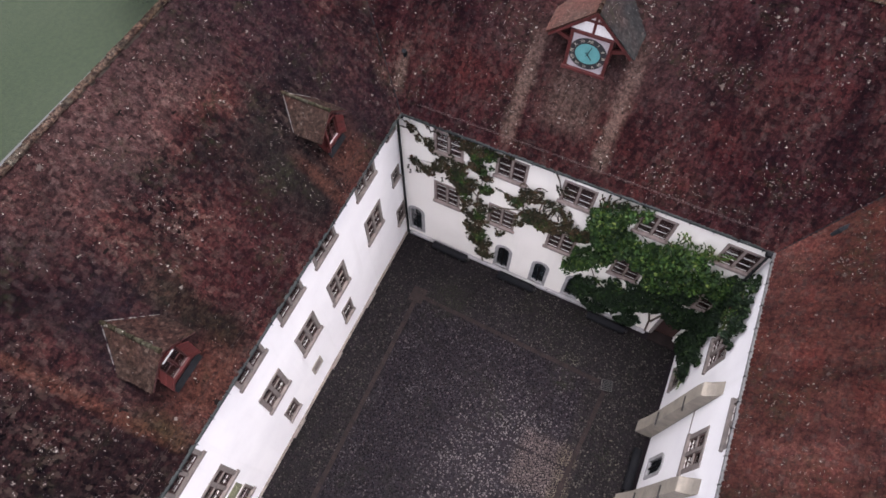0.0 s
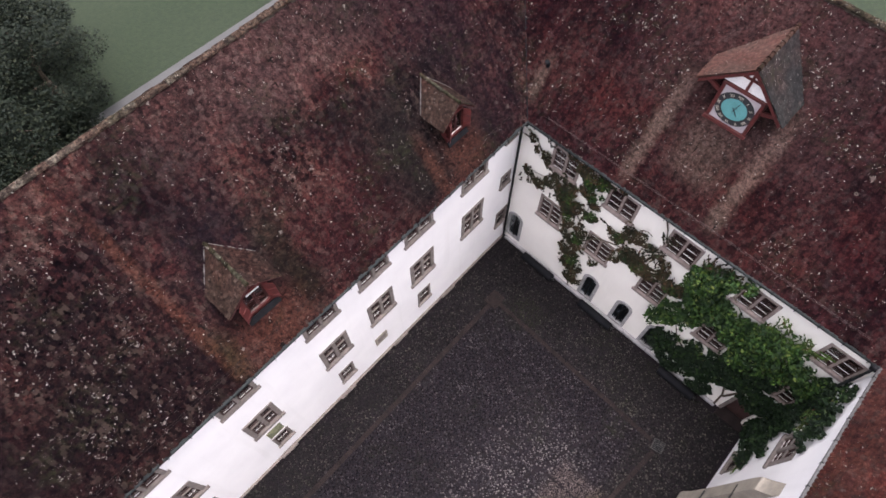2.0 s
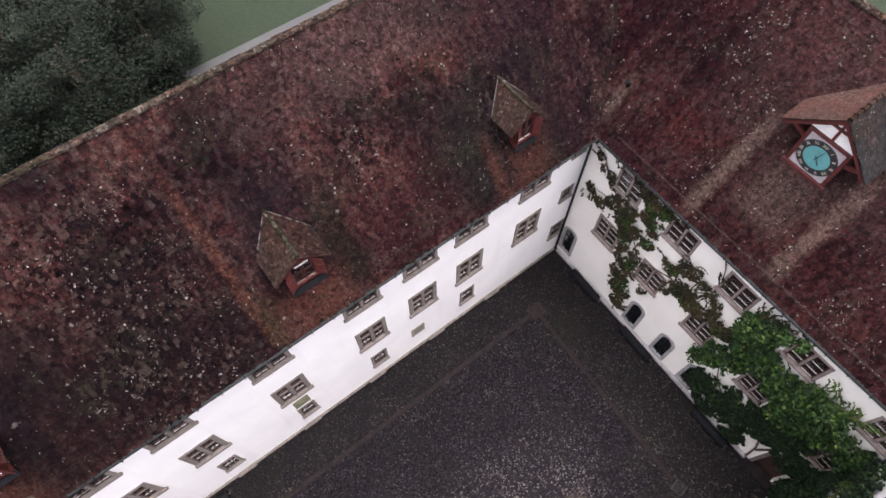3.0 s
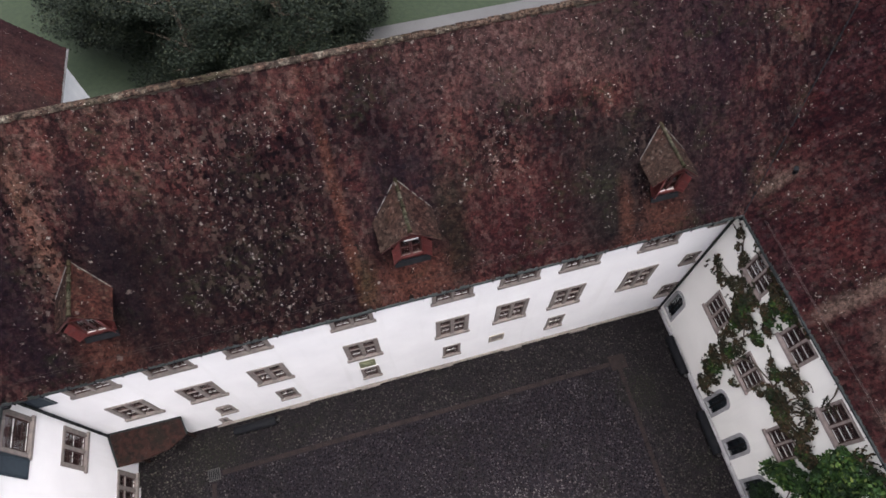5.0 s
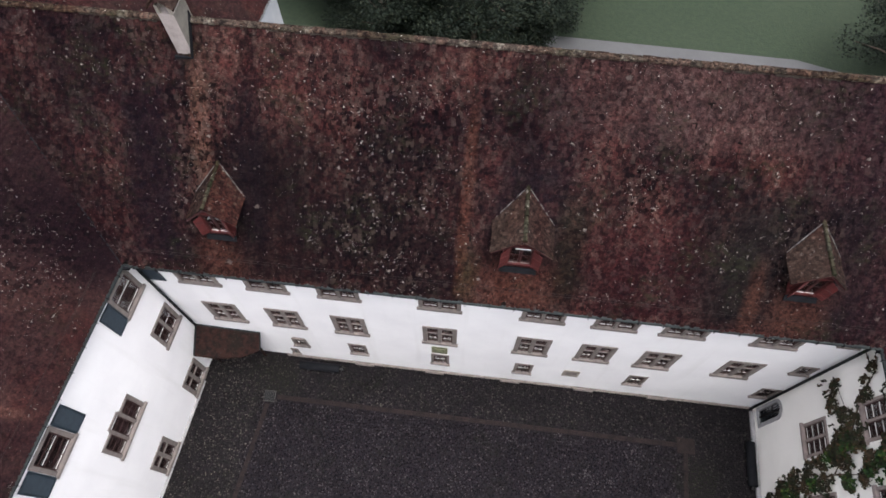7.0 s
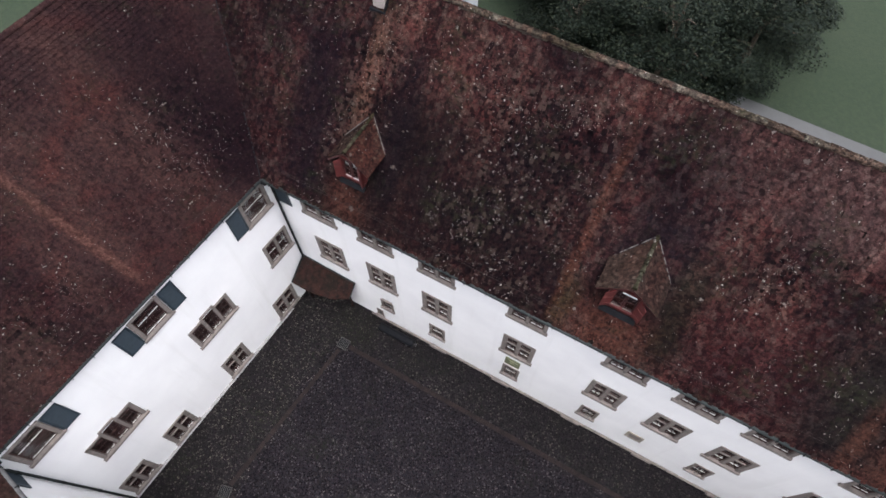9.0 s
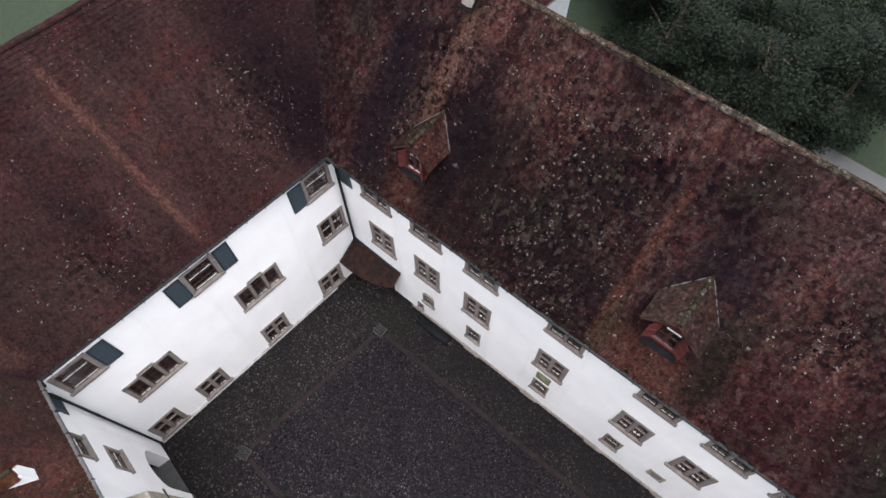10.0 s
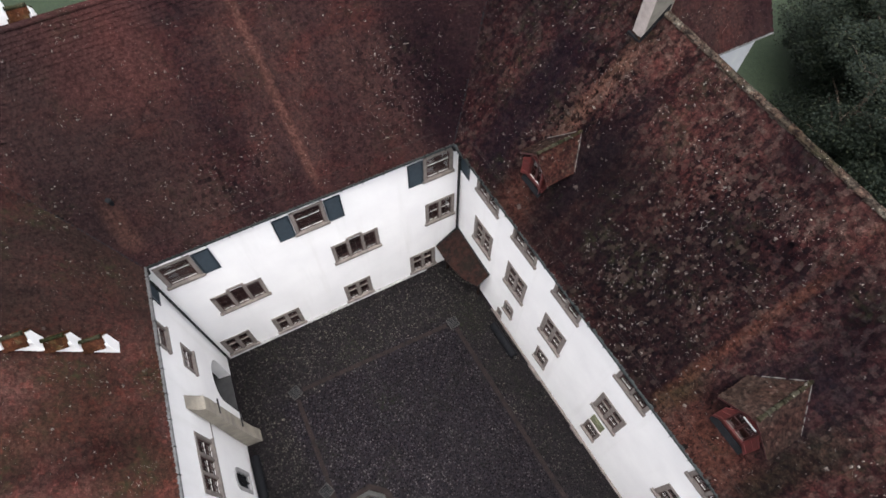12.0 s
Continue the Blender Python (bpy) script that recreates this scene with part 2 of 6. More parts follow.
M_TILE_RIDGE = tile_material("blotched_ridge_tiles", [(0.0, (0.016, 0.012, 0.010)), (0.3, (0.044, 0.036, 0.029)), (0.6, (0.056, 0.036, 0.028)), (0.8, (0.085, 0.076, 0.062)), (0.95, (0.15, 0.135, 0.115))], 0.6, 1.0, (0.6, 0.62, 0.55))
M_TILE_CAP = tile_material("orange_mossy_cap_tiles", [(0.0, (0.024, 0.013, 0.010)), (0.35, (0.050, 0.020, 0.014)), (0.7, (0.070, 0.027, 0.018)), (0.95, (0.075, 0.058, 0.036))], 0.5, 0.6, (0.7, 0.8, 0.6), (), 0.2, 1.0, 0.5)
M_TILE_WARM = tile_material("warm_clay_tiles", WARM, 0.35, 0.4, (0.62, 0.60, 0.60), (), 0.25, 1.2, 0.5, (), (0.8, 0.16, 0.16))
M_TILE_MOSSY = tile_material("brown_mossy_clay_tiles", [(0.0, (0.030, 0.0165, 0.0140)), (0.4, (0.038, 0.0190, 0.0168)), (0.7, (0.046, 0.0202, 0.0178)), (0.92, (0.062, 0.0208, 0.0175)), (0.99, (0.052, 0.043, 0.037))], 0.8, 0.45, (0.62, 0.66, 0.60), [(0, 0.2, 4.0, 11.0, 19.0, (0.0175, 0.0120, 0.0112), 0.75)], 0.22, 1.6, 0.5, (), (0.8, 0.16, 0.16))


def simple(name, c1, c2, scale=6.0, rough=0.8, metal=0.0, bump=0.3, detail_scale=40.0, spec=0.4):
    m = Nodes(name, rough, metal, spec)
    a = m.mix(m.step(m.noise(scale, 5.0), 0.35, 0.7), c1, c2)
    a = m.mix(m.step(m.noise(detail_scale, 3.0), 0.3, 0.55), m.mix(0.25, a, (0.02, 0.02, 0.02)), a)
    m.colour(a)
    if bump:
        m.bump(m.noise(detail_scale, 4.0), bump, 0.01)
    return m.mat


def plaster_material(name, c1, c2):
    m = Nodes(name, 0.9, spec=0.2)
    a = m.mix(m.step(m.noise(0.5, 4.0), 0.35, 0.7), c1, c2)
    a = m.mix(m.math("MULTIPLY", m.step(m.noise(1.0, 4.0, (1.8, 1.8, 0.14)), 0.55, 0.8), 0.25), a, (0.55, 0.54, 0.52))
    m.colour(a)
    m.bump(m.noise(9.0, 6.0), 0.25, 0.01)
    return m.mat


M_PLASTER = plaster_material("white_lime_plaster", (0.80, 0.79, 0.80), (0.74, 0.73, 0.745))
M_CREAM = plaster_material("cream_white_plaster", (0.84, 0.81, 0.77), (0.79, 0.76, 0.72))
# Annexe walls: one grey, darker than the plaster of the court fronts.
M_GREYWALL = plaster_material("dull_grey_plaster", (0.36, 0.37, 0.39), (0.29, 0.30, 0.31))
M_STONE = simple("grey_sandstone", (0.20, 0.168, 0.155), (0.125, 0.108, 0.103), 4.0)
M_ROSESTONE = simple("rose_grey_sandstone", (0.27, 0.215, 0.20), (0.17, 0.138, 0.13), 4.0)
M_BUFF = simple("buff_weathered_stone", (0.30, 0.265, 0.22), (0.20, 0.18, 0.155), 1.6)
M_PLINTH = simple("grey_plinth_stone", (0.34, 0.33, 0.34), (0.22, 0.215, 0.22), 2.0)
M_WOOD = simple("dark_red_brown_window_wood", (0.066, 0.035, 0.032), (0.045, 0.025, 0.024), 8.0, 0.7, spec=0.1)
# Sheet added behind the panes; its dim maroon puts the dark rooms into colour.
M_ROOM_DARK = simple("dim_maroon_backing", (0.082, 0.034, 0.034), (0.052, 0.025, 0.026), 3.0, 0.95, spec=0.0)
# Blue-grey of the sky mirrored in the arched panes, put on the sheet behind.
M_SKY_PANE = simple("sky_grey_pane_backing", (0.050, 0.060, 0.072), (0.032, 0.040, 0.050), 3.0, 0.95, spec=0.0)
M_BAR = simple("pale_weather_bar", (0.66, 0.63, 0.61), (0.54, 0.51, 0.49), 8.0, 0.5)
M_RED = simple("ox_red_painted_wood", (0.088, 0.0135, 0.0125), (0.048, 0.0095, 0.0095), 5.0, 0.6)
M_BLUE = simple("slate_blue_shutter_paint", (0.018, 0.029, 0.040), (0.013, 0.021, 0.030), 5.0, 0.6)
M_COPPER = simple("patinated_gutter_metal", (0.022, 0.026, 0.027), (0.011, 0.013, 0.014), 5.0, 0.7, 0.0, spec=0.15)
M_LEAD = simple("dull_lead_sheet", (0.010, 0.010, 0.012), (0.006, 0.006, 0.007), 3.0, 0.9, 0.0, spec=0.05)
M_IRON = simple("black_iron", (0.018, 0.019, 0.021), (0.028, 0.025, 0.024), 5.0, 0.5, 0.5)
M_MORTAR = simple("pale_mortar", (0.052, 0.043, 0.036), (0.018, 0.0135, 0.012), 6.0, 0.95, spec=0.03)
M_FILLET = simple("broken_pale_mortar", (0.12, 0.112, 0.11), (0.018, 0.015, 0.015), 7.0, 0.95, spec=0.03)
M_OXBLOOD = simple("dark_oxblood_painted_wood", (0.050, 0.0105, 0.0105), (0.030, 0.008, 0.008), 5.0, 0.6)
# Boarding kept near black: the shade in the tile gaps is in its colour.
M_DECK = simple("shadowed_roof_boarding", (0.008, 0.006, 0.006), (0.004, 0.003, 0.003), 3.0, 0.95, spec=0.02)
M_WHITE = simple("white_board", (0.78, 0.76, 0.77), (0.70, 0.68, 0.69), 3.0)
M_LILAC = simple("pale_lilac_grey_board", (0.40, 0.36, 0.385), (0.33, 0.30, 0.32), 3.0)
M_TEAL = simple("teal_clock_face", (0.10, 0.30, 0.31), (0.085, 0.26, 0.27), 3.0, 0.5)
M_DIAL = simple("black_clock_ring", (0.025, 0.025, 0.03), (0.018, 0.018, 0.02), 3.0, 0.5)
M_GOLD = simple("pale_gilt", (0.55, 0.50, 0.42), (0.45, 0.40, 0.33), 5.0, 0.4, 0.3)
M_PIPE = simple("black_green_metal_tube", (0.0055, 0.0058, 0.0078), (0.0085, 0.0088, 0.0105), 3.0, 0.75, 0.0, spec=0.08)


def porch_material():
    """Old sheet roofing: rust-brown paint with dark runs, dull moss and grey scuffs."""
    m = Nodes("rusty_mossy_sheet_roof", 0.9, spec=0.08)
    a = m.ramp(m.noise(3.4, 5.0, rough=0.7), [(0.30, (0.0045, 0.0038, 0.0042)), (0.46, (0.0150, 0.0092, 0.0084)), (0.58, (0.0300, 0.0125, 0.0105)), (0.72, (0.0190, 0.0150, 0.0120))])
    a = m.mix(m.math("MULTIPLY", m.step(m.noise(1.1, 4.0), 0.48, 0.62), 0.6), a, (0.0080, 0.0082, 0.0068))
    a = m.mix(m.step(m.noise(11.0, 5.0, rough=0.7), 0.60, 0.68), a, (0.042, 0.036, 0.031))
    m.colour(a)
    m.bump(m.noise(14.0, 4.0), 0.4, 0.01)
    return m.mat


M_PORCH = porch_material()
M_ROD = simple("rusty_pale_rod", (0.045, 0.028, 0.027), (0.028, 0.018, 0.018), 4.0, 0.7)
M_PASSAGE = simple("daylit_passage_stone", (0.055, 0.054, 0.056), (0.035, 0.034, 0.036), 2.0)
M_RENDER = simple("pinkish_chimney_render", (0.35, 0.30, 0.285), (0.25, 0.215, 0.205), 3.0)
# Darker render for one chimney side: that side's shade is in the colour.
M_SIDE_SHADE = simple("shaded_side_render", (0.155, 0.140, 0.122), (0.10, 0.09, 0.078), 2.5)
M_BARK = simple("grey_brown_bark", (0.10, 0.075, 0.055), (0.06, 0.045, 0.035), 6.0, 0.95)
M_PLAQUE = simple("mossy_carved_plaque", (0.17, 0.17, 0.10), (0.10, 0.11, 0.07), 7.0)


def glass_material():
    m = Nodes("window_glass", 0.06, spec=0.17)
    m.colour((0.75, 0.8, 0.82))
    m.b.inputs["Transmission Weight"].default_value = 1.0
    m.b.inputs["IOR"].default_value = 1.45
    return m.mat


M_GLASS = glass_material()


def leaf_material(name, stops):
    m = Nodes(name, 0.7, spec=0.15)
    a = m.ramp(m.chance(), stops)
    # Random near-black patches stand in for shade within the leaves.
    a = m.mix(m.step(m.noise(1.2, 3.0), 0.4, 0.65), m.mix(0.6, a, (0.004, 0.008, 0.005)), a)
    m.colour(a)
    return m.mat


M_VINE = leaf_material("green_vine_leaves", [(0.0, (0.0055, 0.0170, 0.0046)), (0.4, (0.0135, 0.0380, 0.0075)), (0.75, (0.0275, 0.0610, 0.0105)), (0.93, (0.0500, 0.0850, 0.0150)), (0.99, (0.0900, 0.1150, 0.0260))])
# Vine leaves darkened: shade low in the vine is put into this colour.
M_VINE_SHADE = leaf_material("shaded_green_vine_leaves", [(0.0, (0.0018, 0.0062, 0.0026)), (0.4, (0.0042, 0.0125, 0.0040)), (0.75, (0.0085, 0.0220, 0.0060)), (0.95, (0.0160, 0.0350, 0.0085)), (0.99, (0.0340, 0.0540, 0.0150))])
M_VINE_LIGHT = leaf_material("yellow_green_vine_shoots", [(0.0, (0.030, 0.060, 0.014)), (0.5, (0.060, 0.115, 0.022)), (0.85, (0.085, 0.11, 0.03)), (0.97, (0.09, 0.030, 0.018))])
M_VINE_OLD = leaf_material("turning_vine_leaves", [(0.0, (0.011, 0.010, 0.006)), (0.3, (0.027, 0.020, 0.012)), (0.55, (0.062, 0.036, 0.021)), (0.8, (0.020, 0.038, 0.012)), (0.96, (0.10, 0.048, 0.027))])
M_TREE = leaf_material("dark_tree_foliage", [(0.0, (0.0025, 0.0050, 0.0038)), (0.5, (0.0056, 0.0100, 0.0057)), (0.9, (0.0140, 0.0165, 0.0072))])


def cobble_material():
    """River cobbles: a colour a stone, gathered in paler and darker drifts, a worn pale middle, moss, and darkening
    towards the long front.
    """
    m = Nodes("damp_river_cobbles", 0.9, spec=0.08)
    p = m.add("SeparateXYZ")
    m.link(m.place(), p.inputs[0])
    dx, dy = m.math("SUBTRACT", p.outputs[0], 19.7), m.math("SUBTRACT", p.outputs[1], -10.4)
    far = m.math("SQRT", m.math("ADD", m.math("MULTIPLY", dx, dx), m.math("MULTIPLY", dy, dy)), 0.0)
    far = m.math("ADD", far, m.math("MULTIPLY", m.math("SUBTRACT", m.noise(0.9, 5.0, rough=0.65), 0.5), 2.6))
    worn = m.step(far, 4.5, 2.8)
    drift = m.math("SUBTRACT", m.step(m.noise(0.5, 5.0, rough=0.65), 0.36, 0.66), 0.5)
    small = m.math("SUBTRACT", m.step(m.noise(2.1, 4.0, rough=0.65), 0.3, 0.7), 0.5)
    v = m.math("ADD", m.math("MULTIPLY", m.math("POWER", m.chance(), 1.3), 0.82), m.math("MULTIPLY", drift, 0.22))
    v = m.math("ADD", v, m.math("ADD", m.math("MULTIPLY", small, 0.30), m.math("MULTIPLY", worn, 0.27)))
    v = m.math("ADD", v, m.math("MULTIPLY", m.math("SUBTRACT", m.noise(5.5, 4.0, rough=0.7), 0.5), 0.9))
    a = m.ramp(v, [(0.0, (0.0024, 0.0024, 0.0034)), (0.3, (0.0085, 0.0080, 0.0100)), (0.55, (0.0205, 0.0188, 0.0205)), (0.75, (0.043, 0.040, 0.040)), (0.9, (0.078, 0.073, 0.068)), (1.0, (0.115, 0.108, 0.099))])
    qx, qy = m.math("ABSOLUTE", m.math("SUBTRACT", p.outputs[0], 20.9), 0.0), m.math("ABSOLUTE", m.math("SUBTRACT", p.outputs[1], -12.0), 0.0)
    quad = m.math("MAXIMUM", qx, qy)
    quad = m.math("ADD", quad, m.math("MULTIPLY", m.math("SUBTRACT", m.noise(1.5, 4.0), 0.5), 0.6))
    a = m.mix(m.math("MULTIPLY", m.step(quad, 1.6, 1.2), 0.55), a, (0.105, 0.084, 0.070))
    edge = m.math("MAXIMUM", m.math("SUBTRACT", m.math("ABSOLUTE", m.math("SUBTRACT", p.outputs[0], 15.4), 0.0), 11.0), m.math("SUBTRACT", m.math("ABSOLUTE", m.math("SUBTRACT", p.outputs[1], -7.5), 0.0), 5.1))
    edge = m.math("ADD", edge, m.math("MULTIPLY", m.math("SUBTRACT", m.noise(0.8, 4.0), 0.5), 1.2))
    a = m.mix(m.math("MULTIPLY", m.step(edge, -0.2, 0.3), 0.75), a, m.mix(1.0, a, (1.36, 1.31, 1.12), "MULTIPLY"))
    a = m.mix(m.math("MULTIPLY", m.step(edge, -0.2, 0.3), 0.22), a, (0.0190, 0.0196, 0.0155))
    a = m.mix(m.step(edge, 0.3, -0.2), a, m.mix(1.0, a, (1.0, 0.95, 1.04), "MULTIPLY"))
    green = m.math("MULTIPLY", m.step(m.noise(0.33, 5.0), 0.53, 0.68), m.step(m.noise(3.2, 4.0), 0.38, 0.62))
    for cx, cy, reach in ((27.2, -4.2, 1.5), (5.4, -1.5, 1.2)):
        mx, my = m.math("SUBTRACT", p.outputs[0], cx), m.math("SUBTRACT", p.outputs[1], cy)
        off = m.math("SQRT", m.math("ADD", m.math("MULTIPLY", mx, mx), m.math("MULTIPLY", my, my)), 0.0)
        off = m.math("ADD", off, m.math("MULTIPLY", m.math("SUBTRACT", m.noise(2.0, 4.0), 0.5), 1.6))
        green = m.math("MAXIMUM", green, m.step(off, reach, reach * 0.4))
    a = m.mix(m.math("MULTIPLY", green, 0.5), a, (0.020, 0.024, 0.010))
    a = m.mix(m.step(m.noise(14.0, 4.0, rough=0.7), 0.36, 0.6), m.mix(0.6, a, (0.003, 0.003, 0.004)), a)
    # Stones get darker towards the long front, except at the low-x end.
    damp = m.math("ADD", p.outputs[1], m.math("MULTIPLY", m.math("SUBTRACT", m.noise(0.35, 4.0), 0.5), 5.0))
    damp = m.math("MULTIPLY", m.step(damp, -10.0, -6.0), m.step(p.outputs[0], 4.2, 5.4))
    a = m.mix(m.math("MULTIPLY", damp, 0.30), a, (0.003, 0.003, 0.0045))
    m.colour(a)
    return m.mat


M_COBBLE = cobble_material()
M_EARTH = simple("dark_joint_earth", (0.013, 0.0098, 0.0125), (0.010, 0.0082, 0.009), 1.2, 0.95, spec=0.05)
M_FLAG = simple("worn_channel_stone", (0.0232, 0.0168, 0.0165), (0.0125, 0.0098, 0.0100), 2.0, 0.9, spec=0.05)


def ground_material():
    m = Nodes("wet_meadow", 0.95, spec=0.2)
    a = m.mix(m.step(m.noise(0.08, 5.0), 0.4, 0.65), (0.0135, 0.0210, 0.0124), (0.0172, 0.0240, 0.0150))
    a = m.mix(m.step(m.noise(3.0, 5.0), 0.35, 0.7), m.mix(0.3, a, (0.03, 0.04, 0.02)), a)
    m.colour(a)
    m.bump(m.noise(8.0, 5.0), 0.5, 0.05)
    return m.mat


M_MEADOW = ground_material()
M_GRAVEL = simple("pale_gravel", (0.062, 0.062, 0.064), (0.05, 0.05, 0.052), 0.5, 0.95)


# ---- geometry helpers ----
def box(bm, x0, x1, y0, y1, z0, z1):
    v = [bm.verts.new((x, y, z)) for x in (x0, x1) for y in (y0, y1) for z in (z0, z1)]
    for f in ((0, 1, 3, 2), (4, 6, 7, 5), (0, 4, 5, 1), (2, 3, 7, 6), (0, 2, 6, 4), (1, 5, 7, 3)):
        bm.faces.new([v[i] for i in f])


def rounded(bm, width=0.012):
    bmesh.ops.bevel(bm, geom=list(bm.edges), offset=width, segments=1, affect="EDGES", profile=0.5)


def prism(bm, loop, depth_vec):
    """A closed solid from a planar loop and an extrusion."""
    d = Vector(depth_vec)
    a = [bm.verts.new(p) for p in loop]
    b = [bm.verts.new(Vector(p) + d) for p in loop]
    bm.faces.new(a)
    bm.faces.new(b[::-1])
    n = len(a)
    for i in range(n):
        bm.faces.new((a[i], b[i], b[(i + 1) % n], a[(i + 1) % n]))


def tube(bm, points, radius, sides=8, cap=True):
    """A tube along a line of points."""
    pts = [Vector(p) for p in points]
    rings = []
    for i, p in enumerate(pts):
        d = (pts[min(i + 1, len(pts) - 1)] - pts[max(i - 1, 0)]).normalized()
        side = d.cross(Vector((0, 0, 1)))
        side = side.normalized() if side.length > 1e-3 else Vector((1, 0, 0))
        up = side.cross(d)
        r = radius[i] if isinstance(radius, (list, tuple)) else radius
        rings.append([bm.verts.new(p + r * (math.cos(a) * side + math.sin(a) * up)) for a in (2 * math.pi * k / sides for k in range(sides))])
    for a, b in zip(rings, rings[1:]):
        for k in range(sides):
            bm.faces.new((a[k], a[(k + 1) % sides], b[(k + 1) % sides], b[k]))
    if cap:
        bm.faces.new(rings[0][::-1])
        bm.faces.new(rings[-1])


def finish(name, bm, material, smooth=False):
    bmesh.ops.recalc_face_normals(bm, faces=bm.faces)
    me = bpy.data.meshes.new(name)
    bm.to_mesh(me)
    bm.free()
    me.materials.append(material)
    if smooth:
        me.polygons.foreach_set("use_smooth", [True] * len(me.polygons))
    return new(name, me)


def part(name, bm, material, parent, label="", smooth=False):
    ob = finish(name, bm, material, smooth)
    ob.parent = parent
    return tagged(ob, label)


def boxes(name, list_of_boxes, material, parent, label="", bevel=0.0):
    bm = bmesh.new()
    for b in list_of_boxes:
        box(bm, *b)
    if bevel:
        rounded(bm, bevel)
    return part(name, bm, material, parent, label)


def thing(name, label, category, group="", kind=""):
    e = new(name)
    e.empty_display_size = 0.3
    return tagged(e, label, category, group, kind)


def big_mesh(name, verts, faces_flat, sizes, material, smooth=True):
    """A mesh object from numpy arrays: vertices, flat corner list, corners per face."""
    me = bpy.data.meshes.new(name)
    me.vertices.add(len(verts))
    me.vertices.foreach_set("co", np.ascontiguousarray(verts, dtype=np.float32).ravel())
    me.loops.add(len(faces_flat))
    me.loops.foreach_set("vertex_index", np.ascontiguousarray(faces_flat, dtype=np.int32))
    me.polygons.add(len(sizes))
    starts = np.concatenate([[0], np.cumsum(sizes)[:-1]]).astype(np.int32)
    me.polygons.foreach_set("loop_start", starts)
    me.polygons.foreach_set("loop_total", np.asarray(sizes, dtype=np.int32))
    me.polygons.foreach_set("use_smooth", [smooth] * len(sizes))
    me.update(calc_edges=True)
    me.materials.append(material)
    return new(name, me)


def scatter_mesh(name, template, faces, frames, material, smooth=True):
    """Copies of one small template, joined: frames is an array of 3 x 4 matrices."""
    n, k = len(frames), len(template)
    verts = np.einsum("nij,kj->nki", frames[:, :, :3], template) + frames[:, None, :, 3]
    flat = np.concatenate([np.array(f) for f in faces])
    sizes = np.array([len(f) for f in faces])
    allf = (flat[None, :] + (np.arange(n) * k)[:, None]).ravel()
    return big_mesh(name, verts.reshape(-1, 3), allf, np.tile(sizes, n), material, smooth)


def inside(poly, u, v):
    """Which of the points (u, v) lie in a polygon."""
    hit = np.zeros(len(u), bool)
    for (x0, y0), (x1, y1) in zip(poly, poly[1:] + poly[:1]):
        if y0 == y1:
            continue
        cross = ((y0 > v) != (y1 > v)) & (u < (x1 - x0) * (v - y0) / (y1 - y0) + x0)
        hit ^= cross
    return hit

# ---- plan of the court: four wings round it ----
EAVE, RIDGE = 11.3, 18.15
# corners of the court at the walls
WALL_LS, WALL_LI, WALL_IF, WALL_K, WALL_FS = (1.32, 0.0), (30.2, 0.0), (29.85, -16.5), (14.3, -16.5), (0.33, -14.07)
# corners of the inner eaves
EAVE_LS, EAVE_LI, EAVE_IF, EAVE_K, EAVE_FS = (1.53, -0.5), (29.75, -0.5), (29.66, -16.38), (14.4, -16.38), (0.48, -13.77)


def offset_corner(a, b, c, d1, d2):
    """The corner b of the line a-b-c, moved out by d1 from a-b and d2 from b-c."""
    a, b, c = Vector(a), Vector(b), Vector(c)
    u, w = (b - a).normalized(), (c - b).normalized()
    n1, n2 = Vector((u.y, -u.x)), Vector((w.y, -w.x))
    p, q = b - n1 * d1, b - n2 * d2
    den = u.x * w.y - u.y * w.x
    s = ((q.x - p.x) * w.y - (q.y - p.y) * w.x) / den
    r = p + u * s
    return (r.x, r.y)


RUN_L, RUN_I, RUN_F, RUN_S = 5.95, 5.65, 5.9, 5.9


def ring(k):
    """The five corners, k ridge-runs out from the inner eaves: LS, LI, IF, K, FS."""
    e = [EAVE_LS, EAVE_LI, EAVE_IF, EAVE_K, EAVE_FS]
    runs = [RUN_L, RUN_I, RUN_F, RUN_F, RUN_S]
    return [offset_corner(e[i - 1], e[i], e[(i + 1) % 5], runs[i - 1] * -k * -1, runs[i] * k) for i in range(5)]


RIDGES, OUTER = ring(1.0), ring(2.0)

# ---- ground ----
bm = bmesh.new()
for s, z in ((900.0, -0.06),):
    bm.faces.new([bm.verts.new((x, y, z)) for x, y in ((-s, -s), (s, -s), (s, s), (-s, s))])
tagged(finish("ground", bm, M_MEADOW), "damp green meadow round the buildings", "ground", kind="structure")
bm = bmesh.new()
prism(bm, [(-1.0, 0.5, -0.3), (-1.0, -17.5, -0.3), (31.0, -17.5, -0.3), (31.0, 0.5, -0.3)], (0, 0, 0.3))
tagged(finish("pavement", bm, M_EARTH), "dark earth bed of the cobbled court", "pavement", kind="structure")
bm = bmesh.new()
prism(bm, [(18.0, 24.0, -0.1), (37.0, 23.0, -0.1), (60.0, 20.6, -0.1), (60.0, 21.8, -0.1), (40.0, 24.2, -0.1), (36.0, 25.3, -0.1), (18.0, 25.65, -0.1)], (0, 0, 0.07))
tagged(finish("road", bm, M_GRAVEL), "pale gravel drive beyond the long wing", "road", kind="structure")


